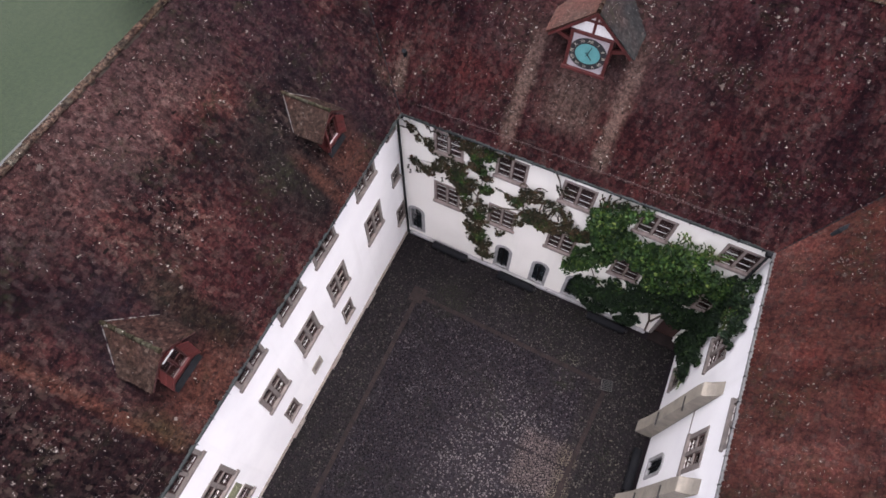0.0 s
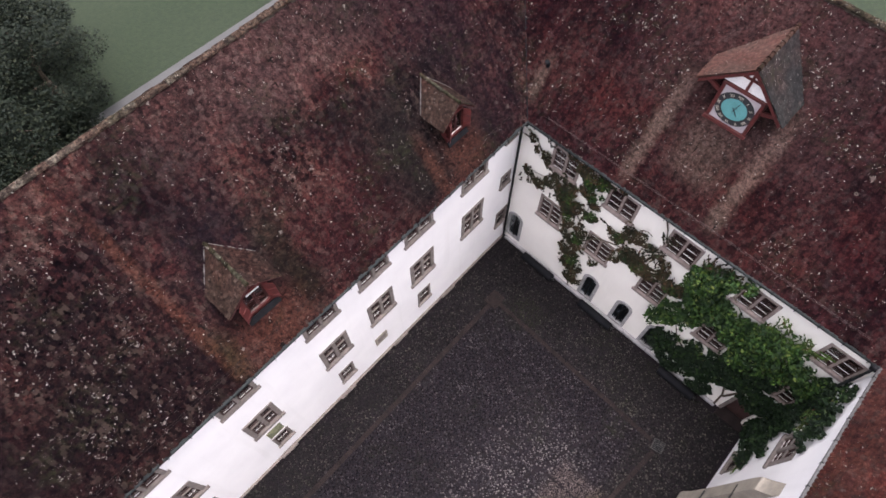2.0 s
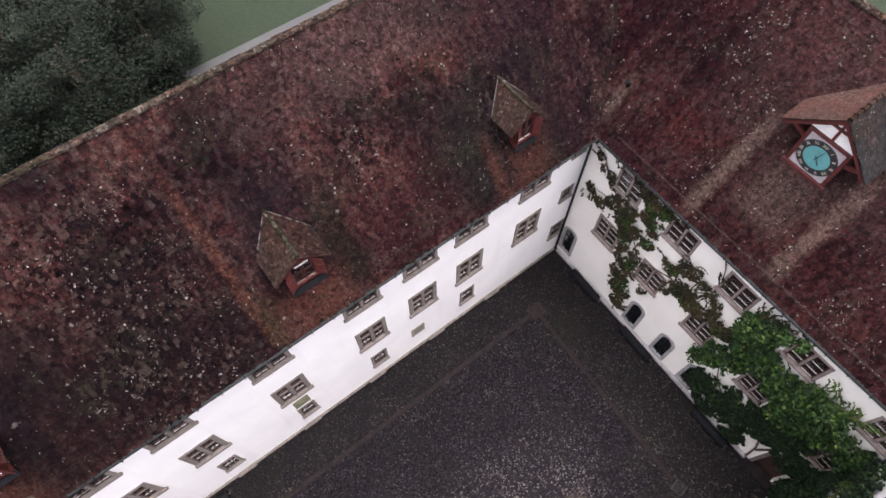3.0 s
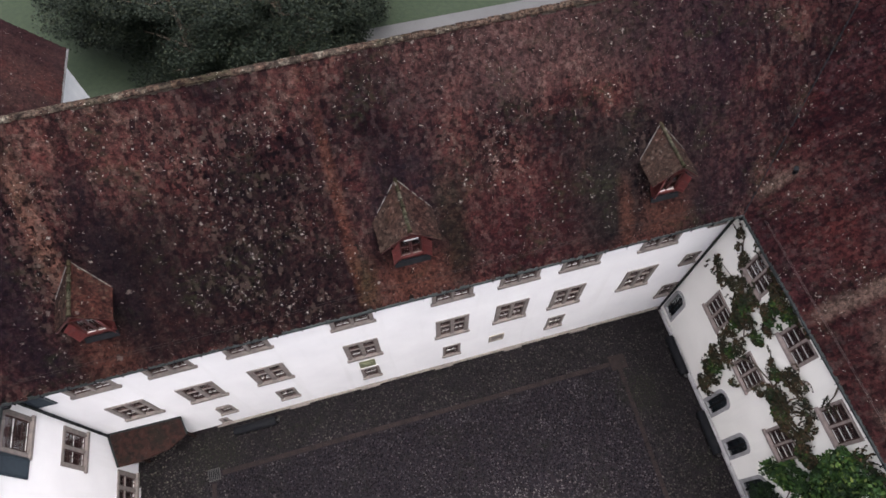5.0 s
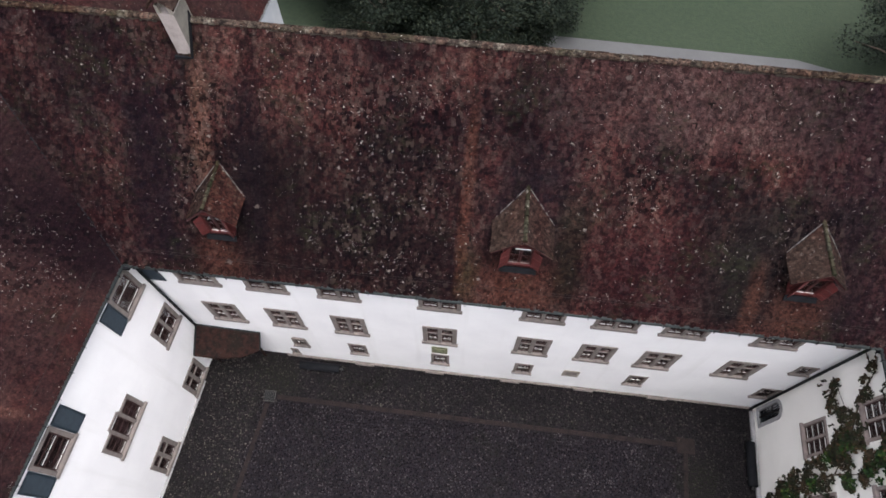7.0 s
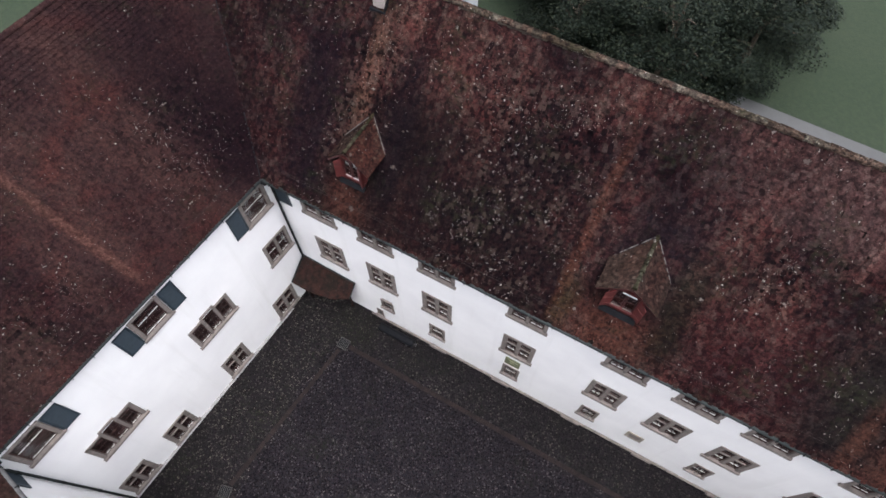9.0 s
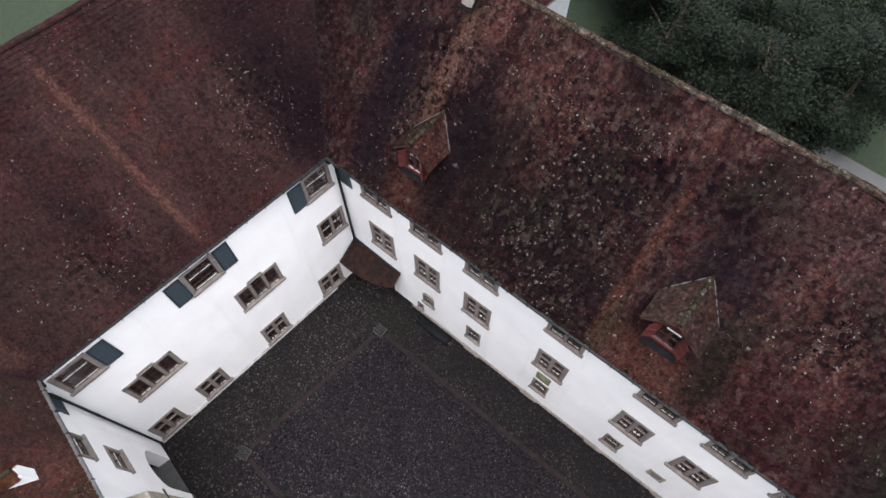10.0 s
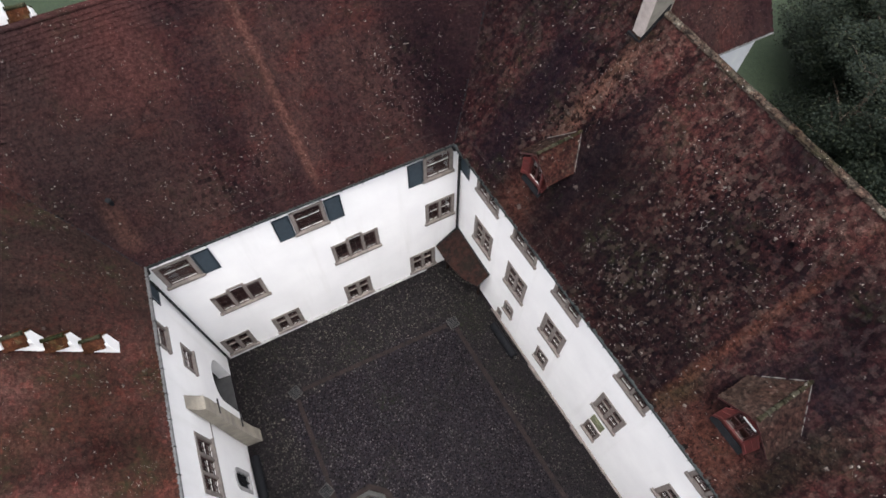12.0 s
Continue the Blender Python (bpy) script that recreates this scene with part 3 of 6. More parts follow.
# ---- walls with openings ----
class Face:
    """A facade: u runs to the right as seen from the court, z up."""

    def __init__(self, p0, p1):
        self.p0, self.d = Vector((*p0, 0)), Vector((p1[0] - p0[0], p1[1] - p0[1], 0))
        self.length = self.d.length
        self.d.normalize()
        self.back = Vector((-self.d.y, self.d.x, 0))
        self.m = Matrix((( self.d.x, self.back.x, 0, self.p0.x), (self.d.y, self.back.y, 0, self.p0.y), (0, 0, 1, 0), (0, 0, 0, 1)))

    def at(self, u, z, y=0.0):
        return self.m @ Matrix.Translation((u, y, z))


def arch_loop(u0, u1, z0, z1, rise, steps=8):
    """A loop with an arched top: z1 is the crown, rise its height over the springing."""
    c, r = (u0 + u1) / 2, (u1 - u0) / 2
    top = [(c + r * math.cos(a), z1 - rise + rise * math.sin(a)) for a in (math.pi * k / steps for k in range(steps + 1))]
    return [(u0, z0), (u1, z0)] + top


def rect_loop(u0, u1, z0, z1):
    return [(u0, z0), (u1, z0), (u1, z1), (u0, z1)]


def wall(name, face, z0, z1, holes, label, thick=0.6, material=M_PLASTER):
    bm = bmesh.new()
    sides = []
    for y in (0.0, thick):
        edges = []
        for loop in [rect_loop(0, face.length, z0, z1)] + holes:
            vs = [bm.verts.new((u, y, z)) for u, z in loop]
            edges += [bm.edges.new((vs[i], vs[(i + 1) % len(vs)])) for i in range(len(vs))]
            sides.append(vs)
        bmesh.ops.triangle_fill(bm, use_beauty=True, use_dissolve=False, edges=edges)
    half = len(sides) // 2
    for a, b in zip(sides[:half], sides[half:]):
        for i in range(len(a)):
            j = (i + 1) % len(a)
            bm.faces.new((a[i], a[j], b[j], b[i]))
    ob = finish(name, bm, material)
    ob.matrix_world = face.m
    return tagged(ob, label, "wall", kind="structure")


# ---- windows ----
def light_parts(win, x0, x1, z0, z1, bars, lines=(0.06, 0.5), broken=True):
    """One glazed light: a casement, its pane, and the pale weather bars."""
    f = 0.05
    cas = boxes("casement", [(x0, x0 + f, 0.04, 0.09, z0, z1), (x1 - f, x1, 0.04, 0.09, z0, z1), (x0 + f, x1 - f, 0.04, 0.09, z1 - f, z1),
                             (x0 + f, x1 - f, 0.04, 0.09, z0, z0 + f), ((x0 + x1) / 2 - 0.010, (x0 + x1) / 2 + 0.010, 0.05, 0.08, z0 + f, z1 - f)]
                + [(x0 + f, x1 - f, 0.05, 0.08, z0 + (z1 - z0) * k / (bars + 1) - 0.008, z0 + (z1 - z0) * k / (bars + 1) + 0.008) for k in range(1, bars + 1)], M_WOOD, win)
    boxes("pane", [(x0 + f, x1 - f, 0.062, 0.068, z0 + f, z1 - f)], M_GLASS, cas)
    boxes("pane_backing", [(x0 - 0.01, x1 + 0.01, 0.115, 0.125, z0 - 0.01, z1 + 0.01)], M_ROOM_DARK, cas)
    # Weather bars; those higher up put light caught on glazing bars into pale strips.
    mid = (x0 + x1) / 2
    for share in lines:
        k = z0 + (z1 - z0) * share
        for a, b in (((x0 + f + 0.02, mid - 0.03), (mid + 0.03, x1 - f - 0.02)) if broken else ((x0 + f, x1 - f),)):
            boxes("weather_bar", [(a, b, 0.016, 0.04, k, k + 0.018)], M_BAR, cas)


def make_window(w, h, columns, transom, label, group, raised=False, lines=(0.06, 0.5), broken=True, stone=None, slim=1.0):
    """A stone-framed window with its sill's foot at the origin. transom: share of the height under it, or 0."""
    win = thing("window", label, "window", group, "structure")
    stone = stone or M_STONE
    j, top = (0.21, 0.18) if transom else (0.17 * slim, 0.15 * slim)
    sill = 0.22 if transom else 0.17
    x = -w / 2
    boxes("jamb", [(x, x + j, -0.045, 0.30, sill, h)], stone, win, bevel=0.01)
    boxes("jamb", [(-x - j, -x, -0.045, 0.30, sill, h)], stone, win, bevel=0.01)
    boxes("sill", [(x - 0.07, -x + 0.07, -0.10, 0.30, 0.0, sill)], stone, win, bevel=0.015)
    lights = []
    m = 0.18 if transom else 0.14 * slim
    cw = (w - 2 * j - (columns - 1) * m) / columns
    for c in range(columns):
        a = x + j + c * (cw + m)
        tall = h + (0.22 if raised and c == 1 else 0.0)
        lights.append((a, a + cw, tall))
        if c:
            boxes("mullion", [(a - m, a, -0.035, 0.28, sill, max(tall, lights[c - 1][2]) - top)], stone, win, bevel=0.01)
    if raised:
        for a, b, tall in lights:
            boxes("lintel", [(a - 0.1 if tall > h else (x if a < 0 else a - 0.05), b + 0.1 if tall > h else (-x if b > 0 else b + 0.05), -0.048 if tall > h else -0.045, 0.30, tall - top, tall)], stone, win, bevel=0.01)
    else:
        boxes("lintel", [(x + j, -x - j, -0.045, 0.30, h - top, h)], stone, win, bevel=0.01)
    for a, b, tall in lights:
        if transom:
            zt = sill + (tall - top - sill) * transom
            boxes("transom", [(a, b, -0.01, 0.27, zt - 0.05, zt + 0.05)], stone, win, bevel=0.01)
            light_parts(win, a, b, sill, zt - 0.05, 1, lines)
            light_parts(win, a, b, zt + 0.05, tall - top, 0, ())
        else:
            light_parts(win, a, b, sill, tall - top, 3, lines, broken)
    return win


def make_small(w, h, label, group, grille=True):
    win = thing("window", label, "window", group, "structure")
    x, j = w / 2, 0.13
    boxes("jamb", [(-x, -x + j, -0.04, 0.3, 0.13, h)], M_STONE, win, bevel=0.01)
    boxes("jamb", [(x - j, x, -0.04, 0.3, 0.13, h)], M_STONE, win, bevel=0.01)
    boxes("lintel", [(-x + j, x - j, -0.04, 0.3, h - 0.14, h)], M_STONE, win, bevel=0.01)
    boxes("sill", [(-x - 0.05, x + 0.05, -0.11, 0.3, 0.0, 0.13)], M_STONE, win, bevel=0.012)
    light_parts(win, -x + j, x - j, 0.13, h - 0.14, 1, (0.5,))
    if not grille:
        return win
    bm = bmesh.new()
    for k in range(1, 4):
        tube(bm, [(-x + j + (w - 2 * j) * k / 4, -0.005, 0.13), (-x + j + (w - 2 * j) * k / 4, -0.005, h - 0.14)], 0.012, 6)
    part("window_grille", bm, M_IRON, win)
    return win


def make_arched(w, h, rise, label, group):
    """An arched ground-floor window with a pale stone surround."""
    win = thing("window", label, "window", group, "structure")
    outer, inner = arch_loop(-w / 2, w / 2, 0, h, rise, 10), arch_loop(-w / 2 + 0.17, w / 2 - 0.17, 0.16, h - 0.17, rise - 0.1, 10)
    bm = bmesh.new()
    n = len(outer)
    rings = [[bm.verts.new((u, y, z)) for u, z in loop] for loop, y in ((outer, -0.045), (inner, -0.045), (inner, 0.3), (outer, 0.3))]
    for a, b in zip(rings, rings[1:] + rings[:1]):
        for i in range(n):
            bm.faces.new((a[i], a[(i + 1) % n], b[(i + 1) % n], b[i]))
    part("surround", bm, M_PLINTH, win, "pale grey stone surround")
    for sgn in (-1, 1):
        half = [(max(0.012, u) if sgn > 0 else min(-0.012, u), z) for u, z in inner]
        bm = bmesh.new()
        prism(bm, [(u, 0.03, z) for u, z in half], (0, 0.006, 0))
        part("pane", bm, M_GLASS, win)
    bars = [(-0.012 - 0.025, 0.012 + 0.025, 0.005, 0.05, 0.16, h - 0.18)]
    bars += [(-w / 2 + 0.17, w / 2 - 0.17, 0.015, 0.045, 0.16 + (h - 0.5) * k / 3 - 0.012, 0.16 + (h - 0.5) * k / 3 + 0.012) for k in (1, 2)]
    boxes("glazing_bars", bars, M_LEAD, win)
    bm = bmesh.new()
    prism(bm, [(u, 0.09, z) for u, z in inner], (0, 0.01, 0))
    part("pane_backing", bm, M_SKY_PANE, win)
    return win


def make_shutter(w, h, label):
    sh = thing("shutter", label, "shutter", "open shutters of the upper windows")
    fr = 0.09
    boxes("shutter_frame", [(0, fr, -0.04, 0, 0, h), (w - fr, w, -0.04, 0, 0, h), (fr, w - fr, -0.04, 0, 0, fr), (fr, w - fr, -0.04, 0, h - fr, h)], M_BLUE, sh)
    for k in range(24):
        z = fr + 0.02 + (h - 2 * fr - 0.04) * (k + 0.5) / 24
        bm = bmesh.new()
        prism(bm, [(fr, -0.034, z - 0.034), (fr, -0.006, z + 0.024), (fr, -0.002, z + 0.020), (fr, -0.030, z - 0.038)], (w - 2 * fr, 0, 0))
        part("slat", bm, M_BLUE, sh)
    return sh


FACE_L = Face(WALL_LS, WALL_LI)
FACE_S = Face(WALL_FS, WALL_LS)
FACE_I = Face(WALL_LI, WALL_IF)
FACE_FB = Face(WALL_IF, WALL_K)
FACE_FA = Face(WALL_K, WALL_FS)
holes_l, holes_s, holes_i, holes_fa, holes_fb = [], [], [], [], []


def put(model, face, holes, u, z, w, h, first, inset=0.05):
    """Sets a window (or a copy of it) with its foot's middle at u, z, and cuts its hole."""
    holes.append(rect_loop(u - w / 2 + inset, u + w / 2 - inset, z + inset, z + h - inset))
    m = face.at(u, z)
    if first:
        model.matrix_basis = m
        return model
    return copy_thing(model, m)


# the long wing: cross windows, windows under the eaves, small barred ones
cross = make_window(1.56, 2.22, 2, 0.62, "grey stone cross window with dark red-brown casements", "cross windows of the long wing", lines=(0.48,))
for k, x in enumerate((3.65, 6.52, 9.53, 13.70, 17.90, 20.74, 23.48, 27.05)):
    put(cross, FACE_L, holes_l, x - 1.32, 4.62, 1.56, 2.22, k == 0)
upper = make_window(1.74, 1.85, 2, 0, "wide two-light stone window tucked under the eaves", "upper windows of the long wing", lines=(0.14,))
for k, x in enumerate((3.65, 6.54, 9.55, 13.71, 17.88, 20.76, 23.45, 27.02)):
    put(upper, FACE_L, holes_l, x - 1.32, 8.93, 1.74, 1.85, k == 0)
small = make_small(0.92, 1.55, "small barred stone window near the ground", "small windows of the long wing")
for k, (x, z) in enumerate(((9.5, 1.5), (13.7, 1.4), (17.9, 1.45), (23.45, 1.62), (29.62, 1.95))):
    put(small, FACE_L, holes_l, x - 1.32, z, 0.92, 1.55, k == 0)
side = make_small(0.78, 1.1, "small single stone window beside the corner", "corner windows of the long wing")
put(side, FACE_L, holes_l, 29.50 - 1.32, 6.0, 0.78, 1.1, True)
put(side, FACE_L, holes_l, 29.45 - 1.32, 9.8, 0.78, 1.0, False)
put(side, FACE_L, holes_l, 6.5 - 1.32, 1.75, 0.78, 1.35, False)
slit = make_small(0.42, 0.85, "narrow slit window close to the ground", "corner windows of the long wing")
put(slit, FACE_L, holes_l, 5.9 - 1.32, 0.25, 0.42, 0.85, True, 0.03)

# the shuttered wing
three = make_window(2.42, 1.85, 3, 0, "three-light stone window with a raised middle light", "three-light windows", raised=True, lines=(0.08,))
put(three, FACE_S, holes_s, 14.08 - 11.5, 4.92, 2.42, 1.85, True)
put(three, FACE_S, holes_s, 14.08 - 5.62, 4.95, 2.42, 1.85, False)
two = make_window(1.6, 1.95, 2, 0, "two-light stone window beside the corner downpipe", "two-light windows of the shuttered wing", lines=(0.08, 0.55))
put(two, FACE_S, holes_s, 14.08 - 1.05, 4.97, 1.6, 1.95, True)
low = make_window(1.55, 2.1, 2, 0.62, "grey stone cross window at ground level", "ground windows of the shuttered wing", lines=(0.12,))
for k, v in enumerate((12.98, 10.22, 6.10, 2.15)):
    put(low, FACE_S, holes_s, 14.08 - v, 0.1, 1.55, 2.1, k == 0)
high = make_window(1.5, 1.85, 1, 0, "stone window under the eaves with open blue shutters", "shuttered upper windows", lines=(0.07, 0.62))
shutter = make_shutter(0.74, 1.72, "open slate-blue louvred shutter beside an upper window")
first_shutter = True
for k, v in enumerate((12.93, 7.28, 1.12)):
    put(high, FACE_S, holes_s, 14.08 - v, 8.9, 1.5, 1.85, k == 0)
    for u in (14.08 - v - 0.75 - 0.76, 14.08 - v + 0.77):
        if 0.0 < u < 13.4:
            m = FACE_S.at(u, 8.98, -0.02)
            if first_shutter:
                shutter.matrix_basis, first_shutter = m, False
            else:
                copy_thing(shutter, m)
# two shutters folded back over the corners
copy_thing(shutter, FACE_L.at(0.1, 8.9, -0.02))
copy_thing(shutter, FACE_FA.at(FACE_FA.length - 0.78, 9.25, -0.02))

# the vine wing
ivy_up = make_window(1.5, 1.7, 2, 0, "two-light stone window under the eaves above the vine", "upper windows of the vine wing", lines=(0.05, 0.32, 0.62), broken=False, stone=M_ROSESTONE, slim=0.72)
for k, v in enumerate((2.6, 5.65, 8.72, 12.12, 15.6)):
    put(ivy_up, FACE_I, holes_i, v, 8.8, 1.5, 1.7, k == 0)
ivy_mid = make_window(1.45, 1.95, 2, 0, "two-light stone window half hidden by the vine", "middle windows of the vine wing", lines=(0.1, 0.36, 0.62, 0.86), broken=False, stone=M_ROSESTONE, slim=0.72)
for k, v in enumerate((2.55, 5.55, 8.7, 12.05, 15.6)):
    put(ivy_mid, FACE_I, holes_i, v, 4.5, 1.45, 1.95, k == 0)
arched = make_arched(1.0, 2.55, 0.5, "round-arched ground window with a pale stone surround", "arched windows of the vine wing")
for k, (v, z) in enumerate(((0.68, 0.5), (6.0, 0.25), (8.15, 0.2), (10.1, 0.2))):
    holes_i.append(arch_loop(v - 0.42, v + 0.42, z + 0.08, z + 2.46, 0.45, 10))
    m = FACE_I.at(v, z)
    if k == 0:
        arched.matrix_basis = m
    else:
        copy_thing(arched, m)
holes_i.append(rect_loop(14.95, 16.1, -0.25, 2.2))

# the buttressed wing
nxt = make_window(1.65, 2.2, 2, 0.5, "two-light stone window in the buttressed front", "windows of the buttressed wing")
put(nxt, FACE_FB, holes_fb, 29.85 - 22.5, 6.2, 1.65, 2.2, True)
put(nxt, FACE_FB, holes_fb, 29.85 - 27.1, 5.9, 1.65, 2.2, False)
lone = make_small(1.1, 1.5, "single stone window high in the buttressed front", "windows of the buttressed wing", False)
put(lone, FACE_FA, holes_fa, 11.80, 6.12, 1.1, 1.5, True)
put(lone, FACE_FA, holes_fa, 11.86, 9.05, 1.1, 1.5, False)
eaves_fb = make_window(1.85, 1.0, 2, 0, "wide stone window tight under the eaves", "windows of the buttressed wing")
put(eaves_fb, FACE_FB, holes_fb, 29.85 - 22.95, 10.15, 1.85, 1.0, True)
low_fb = make_small(1.3, 2.3, "pale-framed low window behind the vine", "windows of the buttressed wing")
put(low_fb, FACE_FB, holes_fb, 29.85 - 27.4, 0.9, 1.3, 2.3, True)
triple = make_window(2.42, 2.15, 3, 0, "three-light stone window in the buttressed front", "three-light windows")
put(triple, FACE_FA, holes_fa, 7.13, 5.87, 2.42, 2.15, True)
niche = make_arched(1.05, 2.5, 0.6, "arched low window beside the buttress", "arched windows of the buttressed wing")
niche.matrix_basis = FACE_FA.at(7.15, 0.95)
holes_fa.append(arch_loop(7.15 - 0.44, 7.15 + 0.44, 1.03, 3.35, 0.55, 10))
copy_thing(niche, FACE_FB.at(29.85 - 22.65, 1.0))
holes_fb.append(arch_loop(29.85 - 22.65 - 0.44, 29.85 - 22.65 + 0.44, 1.08, 3.4, 0.55, 10))
holes_fa.append(arch_loop(11.02, 13.18, -0.25, 3.6, 1.15, 14))

TOP = 11.7
wall("wall_long", FACE_L, -0.3, TOP, holes_l, "white plastered court front of the long wing")
wall("wall_shuttered", FACE_S, -0.3, 11.4, holes_s, "white plastered court front with blue shutters")
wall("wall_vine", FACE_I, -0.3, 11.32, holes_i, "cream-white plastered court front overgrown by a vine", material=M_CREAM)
wall("wall_buttress_1", FACE_FB, -0.3, 11.25, holes_fb, "white plastered court front with buttresses")
wall("wall_buttress_2", FACE_FA, -0.3, 11.25, holes_fa, "white plastered court front with the gate arch")

# pale floor of the gate passage: the daylight on it is put into the colour
bm = bmesh.new()
prism(bm, [(10.8, 0.02, -0.29), (13.4, 0.02, -0.29), (13.4, 5.0, -0.29), (10.8, 5.0, -0.29)], (0, 0, 0.31))
passage = finish("floor_passage", bm, M_PASSAGE)
passage.matrix_world = FACE_FA.m
tagged(passage, "grey stone floor of the gate passage with daylight painted in", "floor", kind="structure")

# outer walls that close the wings
oc = [Vector((*p, 0)) for p in OUTER]
centre = Vector((15.0, -8.0, 0))
for i in range(5):
    a, b = oc[i], oc[(i + 1) % 5]
    d = (b - a).normalized()
    nrm = Vector((d.y, -d.x, 0))
    if nrm.dot(centre - a) > 0:
        nrm = -nrm
    bm = bmesh.new()
    prism(bm, [a - nrm * 0.5 + Vector((0, 0, -0.3)), b - nrm * 0.5 + Vector((0, 0, -0.3)), b - nrm * 0.5 + Vector((0, 0, 11.6)), a - nrm * 0.5 + Vector((0, 0, 11.6))], -nrm * 0.5)
    tagged(finish("wall_outer_%d" % (i + 1), bm, M_PLASTER), "white plastered outer wall of the wings", "wall", kind="structure")
# floors inside the wings, in the same near-black boarding, seen dimly through the windows
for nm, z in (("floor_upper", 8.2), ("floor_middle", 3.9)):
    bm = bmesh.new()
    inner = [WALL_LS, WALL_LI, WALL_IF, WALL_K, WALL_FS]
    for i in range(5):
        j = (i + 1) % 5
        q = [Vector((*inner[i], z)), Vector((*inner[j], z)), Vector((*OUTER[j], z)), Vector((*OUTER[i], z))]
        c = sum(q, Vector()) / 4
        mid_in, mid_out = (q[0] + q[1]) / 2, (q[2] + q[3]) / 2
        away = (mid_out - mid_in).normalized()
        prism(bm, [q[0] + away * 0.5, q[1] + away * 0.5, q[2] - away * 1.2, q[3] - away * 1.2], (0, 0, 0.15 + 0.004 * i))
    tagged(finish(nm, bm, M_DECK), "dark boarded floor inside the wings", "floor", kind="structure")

# ---- roofs ----
TILE = np.array([(-0.084, 0.31, 0.006), (0.084, 0.31, 0.006), (0.084, 0.028, 0.034), (0.048, 0.008, 0.036), (0.0, 0.0, 0.037), (-0.048, 0.008, 0.036), (-0.084, 0.028, 0.034),
                 (0.084, 0.028, 0.010), (0.048, 0.008, 0.010), (0.0, 0.0, 0.010), (-0.048, 0.008, 0.010), (-0.084, 0.028, 0.010)])
TILE_FACES = [(0, 6, 5, 4, 3, 2, 1), (2, 3, 8, 7), (3, 4, 9, 8), (4, 5, 10, 9), (5, 6, 11, 10)]
ROW, COL = 0.165, 0.176
rng = np.random.default_rng(7)


def slope_frame(a, b, r):
    """Origin, right, up-slope and normal of a roof slope from its eave corners and a ridge point."""
    a, b, r = Vector(a), Vector(b), Vector(r)
    u = (b - a).normalized()
    v = (r - a) - (r - a).dot(u) * u
    v.normalize()
    return a, u, v, u.cross(v)


def tile_frames(o, u, v, n, poly, cut=(), rough=1.0, row=ROW, col=COL):
    """Placings of the tiles of one slope: an array of 3 x 4 matrices and their (u, v)."""
    us, vs = [p[0] for p in poly], [p[1] for p in poly]
    uu, vv = [], []
    k = 0
    y = min(vs)
    while y < max(vs):
        x = np.arange(min(us) + (k % 2) * col / 2, max(us), col)
        uu.append(x)
        vv.append(np.full(len(x), y))
        y += row
        k += 1
    uu, vv = np.concatenate(uu), np.concatenate(vv)
    keep = inside(poly, uu, vv + 0.08) & (rng.random(len(uu)) > 0.0035 * rough * rough)
    keep &= (vv < max(vs) - 0.2) | (max(vs) < 2.0)
    for c in cut:
        keep &= ~inside(c, uu, vv + 0.12)
    uu, vv = uu[keep], vv[keep]
    m = len(uu)
    loose = rng.random(m) < 0.045 * rough * rough
    turn = rng.normal(0, 0.035 * rough, m) + loose * rng.normal(0, 0.16, m)
    sag = rng.normal(0, 0.005 * rough, m) + loose * rng.uniform(0.0, 0.03, m)
    lift = rng.normal(0, 0.012 * rough, m) - loose * rng.uniform(0.0, 0.16, m)
    side = rng.normal(0, 0.004 * rough, m)
    down = rng.normal(0, 0.013 * rough, m)
    U, V, N, O = (np.array(x) for x in (u, v, n, o))
    cu, su = np.cos(turn)[:, None], np.sin(turn)[:, None]
    a = cu * U + su * V
    b = -su * U + cu * V + lift[:, None] * N
    f = np.zeros((m, 3, 4))
    f[:, :, 0], f[:, :, 1], f[:, :, 2] = a, b, N
    wave = 0.012 * np.sin(uu * 0.9 + vv * 0.4) + 0.010 * np.sin(uu * 0.37 - vv * 1.1)
    f[:, :, 3] = O + (uu + side)[:, None] * U + (vv + down)[:, None] * V + (sag + wave)[:, None] * N
    return f, uu, vv


def to_matrix(f):
    return Matrix([list(f[0]), list(f[1]), list(f[2]), [0, 0, 0, 1]])


def lay_tiles(roof, frames, uu, vv, material, near, count=300):
    """Tiles near a point of the slope become parts of their own, the rest is joined."""
    d = (uu - near[0]) ** 2 + (vv - near[1]) ** 2
    order = np.argsort(d)
    mine, rest = order[:count], order[count:]
    ob = scatter_mesh("roof_tiles", TILE, TILE_FACES, frames[rest], material, False)
    ob.parent = roof
    tagged(ob, "overlapping rows of weathered clay tiles", kind="stuff")
    me = bpy.data.meshes.new("tile")
    me.from_pydata([tuple(p) for p in TILE], [], TILE_FACES)
    me.materials.append(material)
    for i in mine:
        t = new("tile", me)
        t.parent = roof
        t.matrix_basis = to_matrix(frames[i])


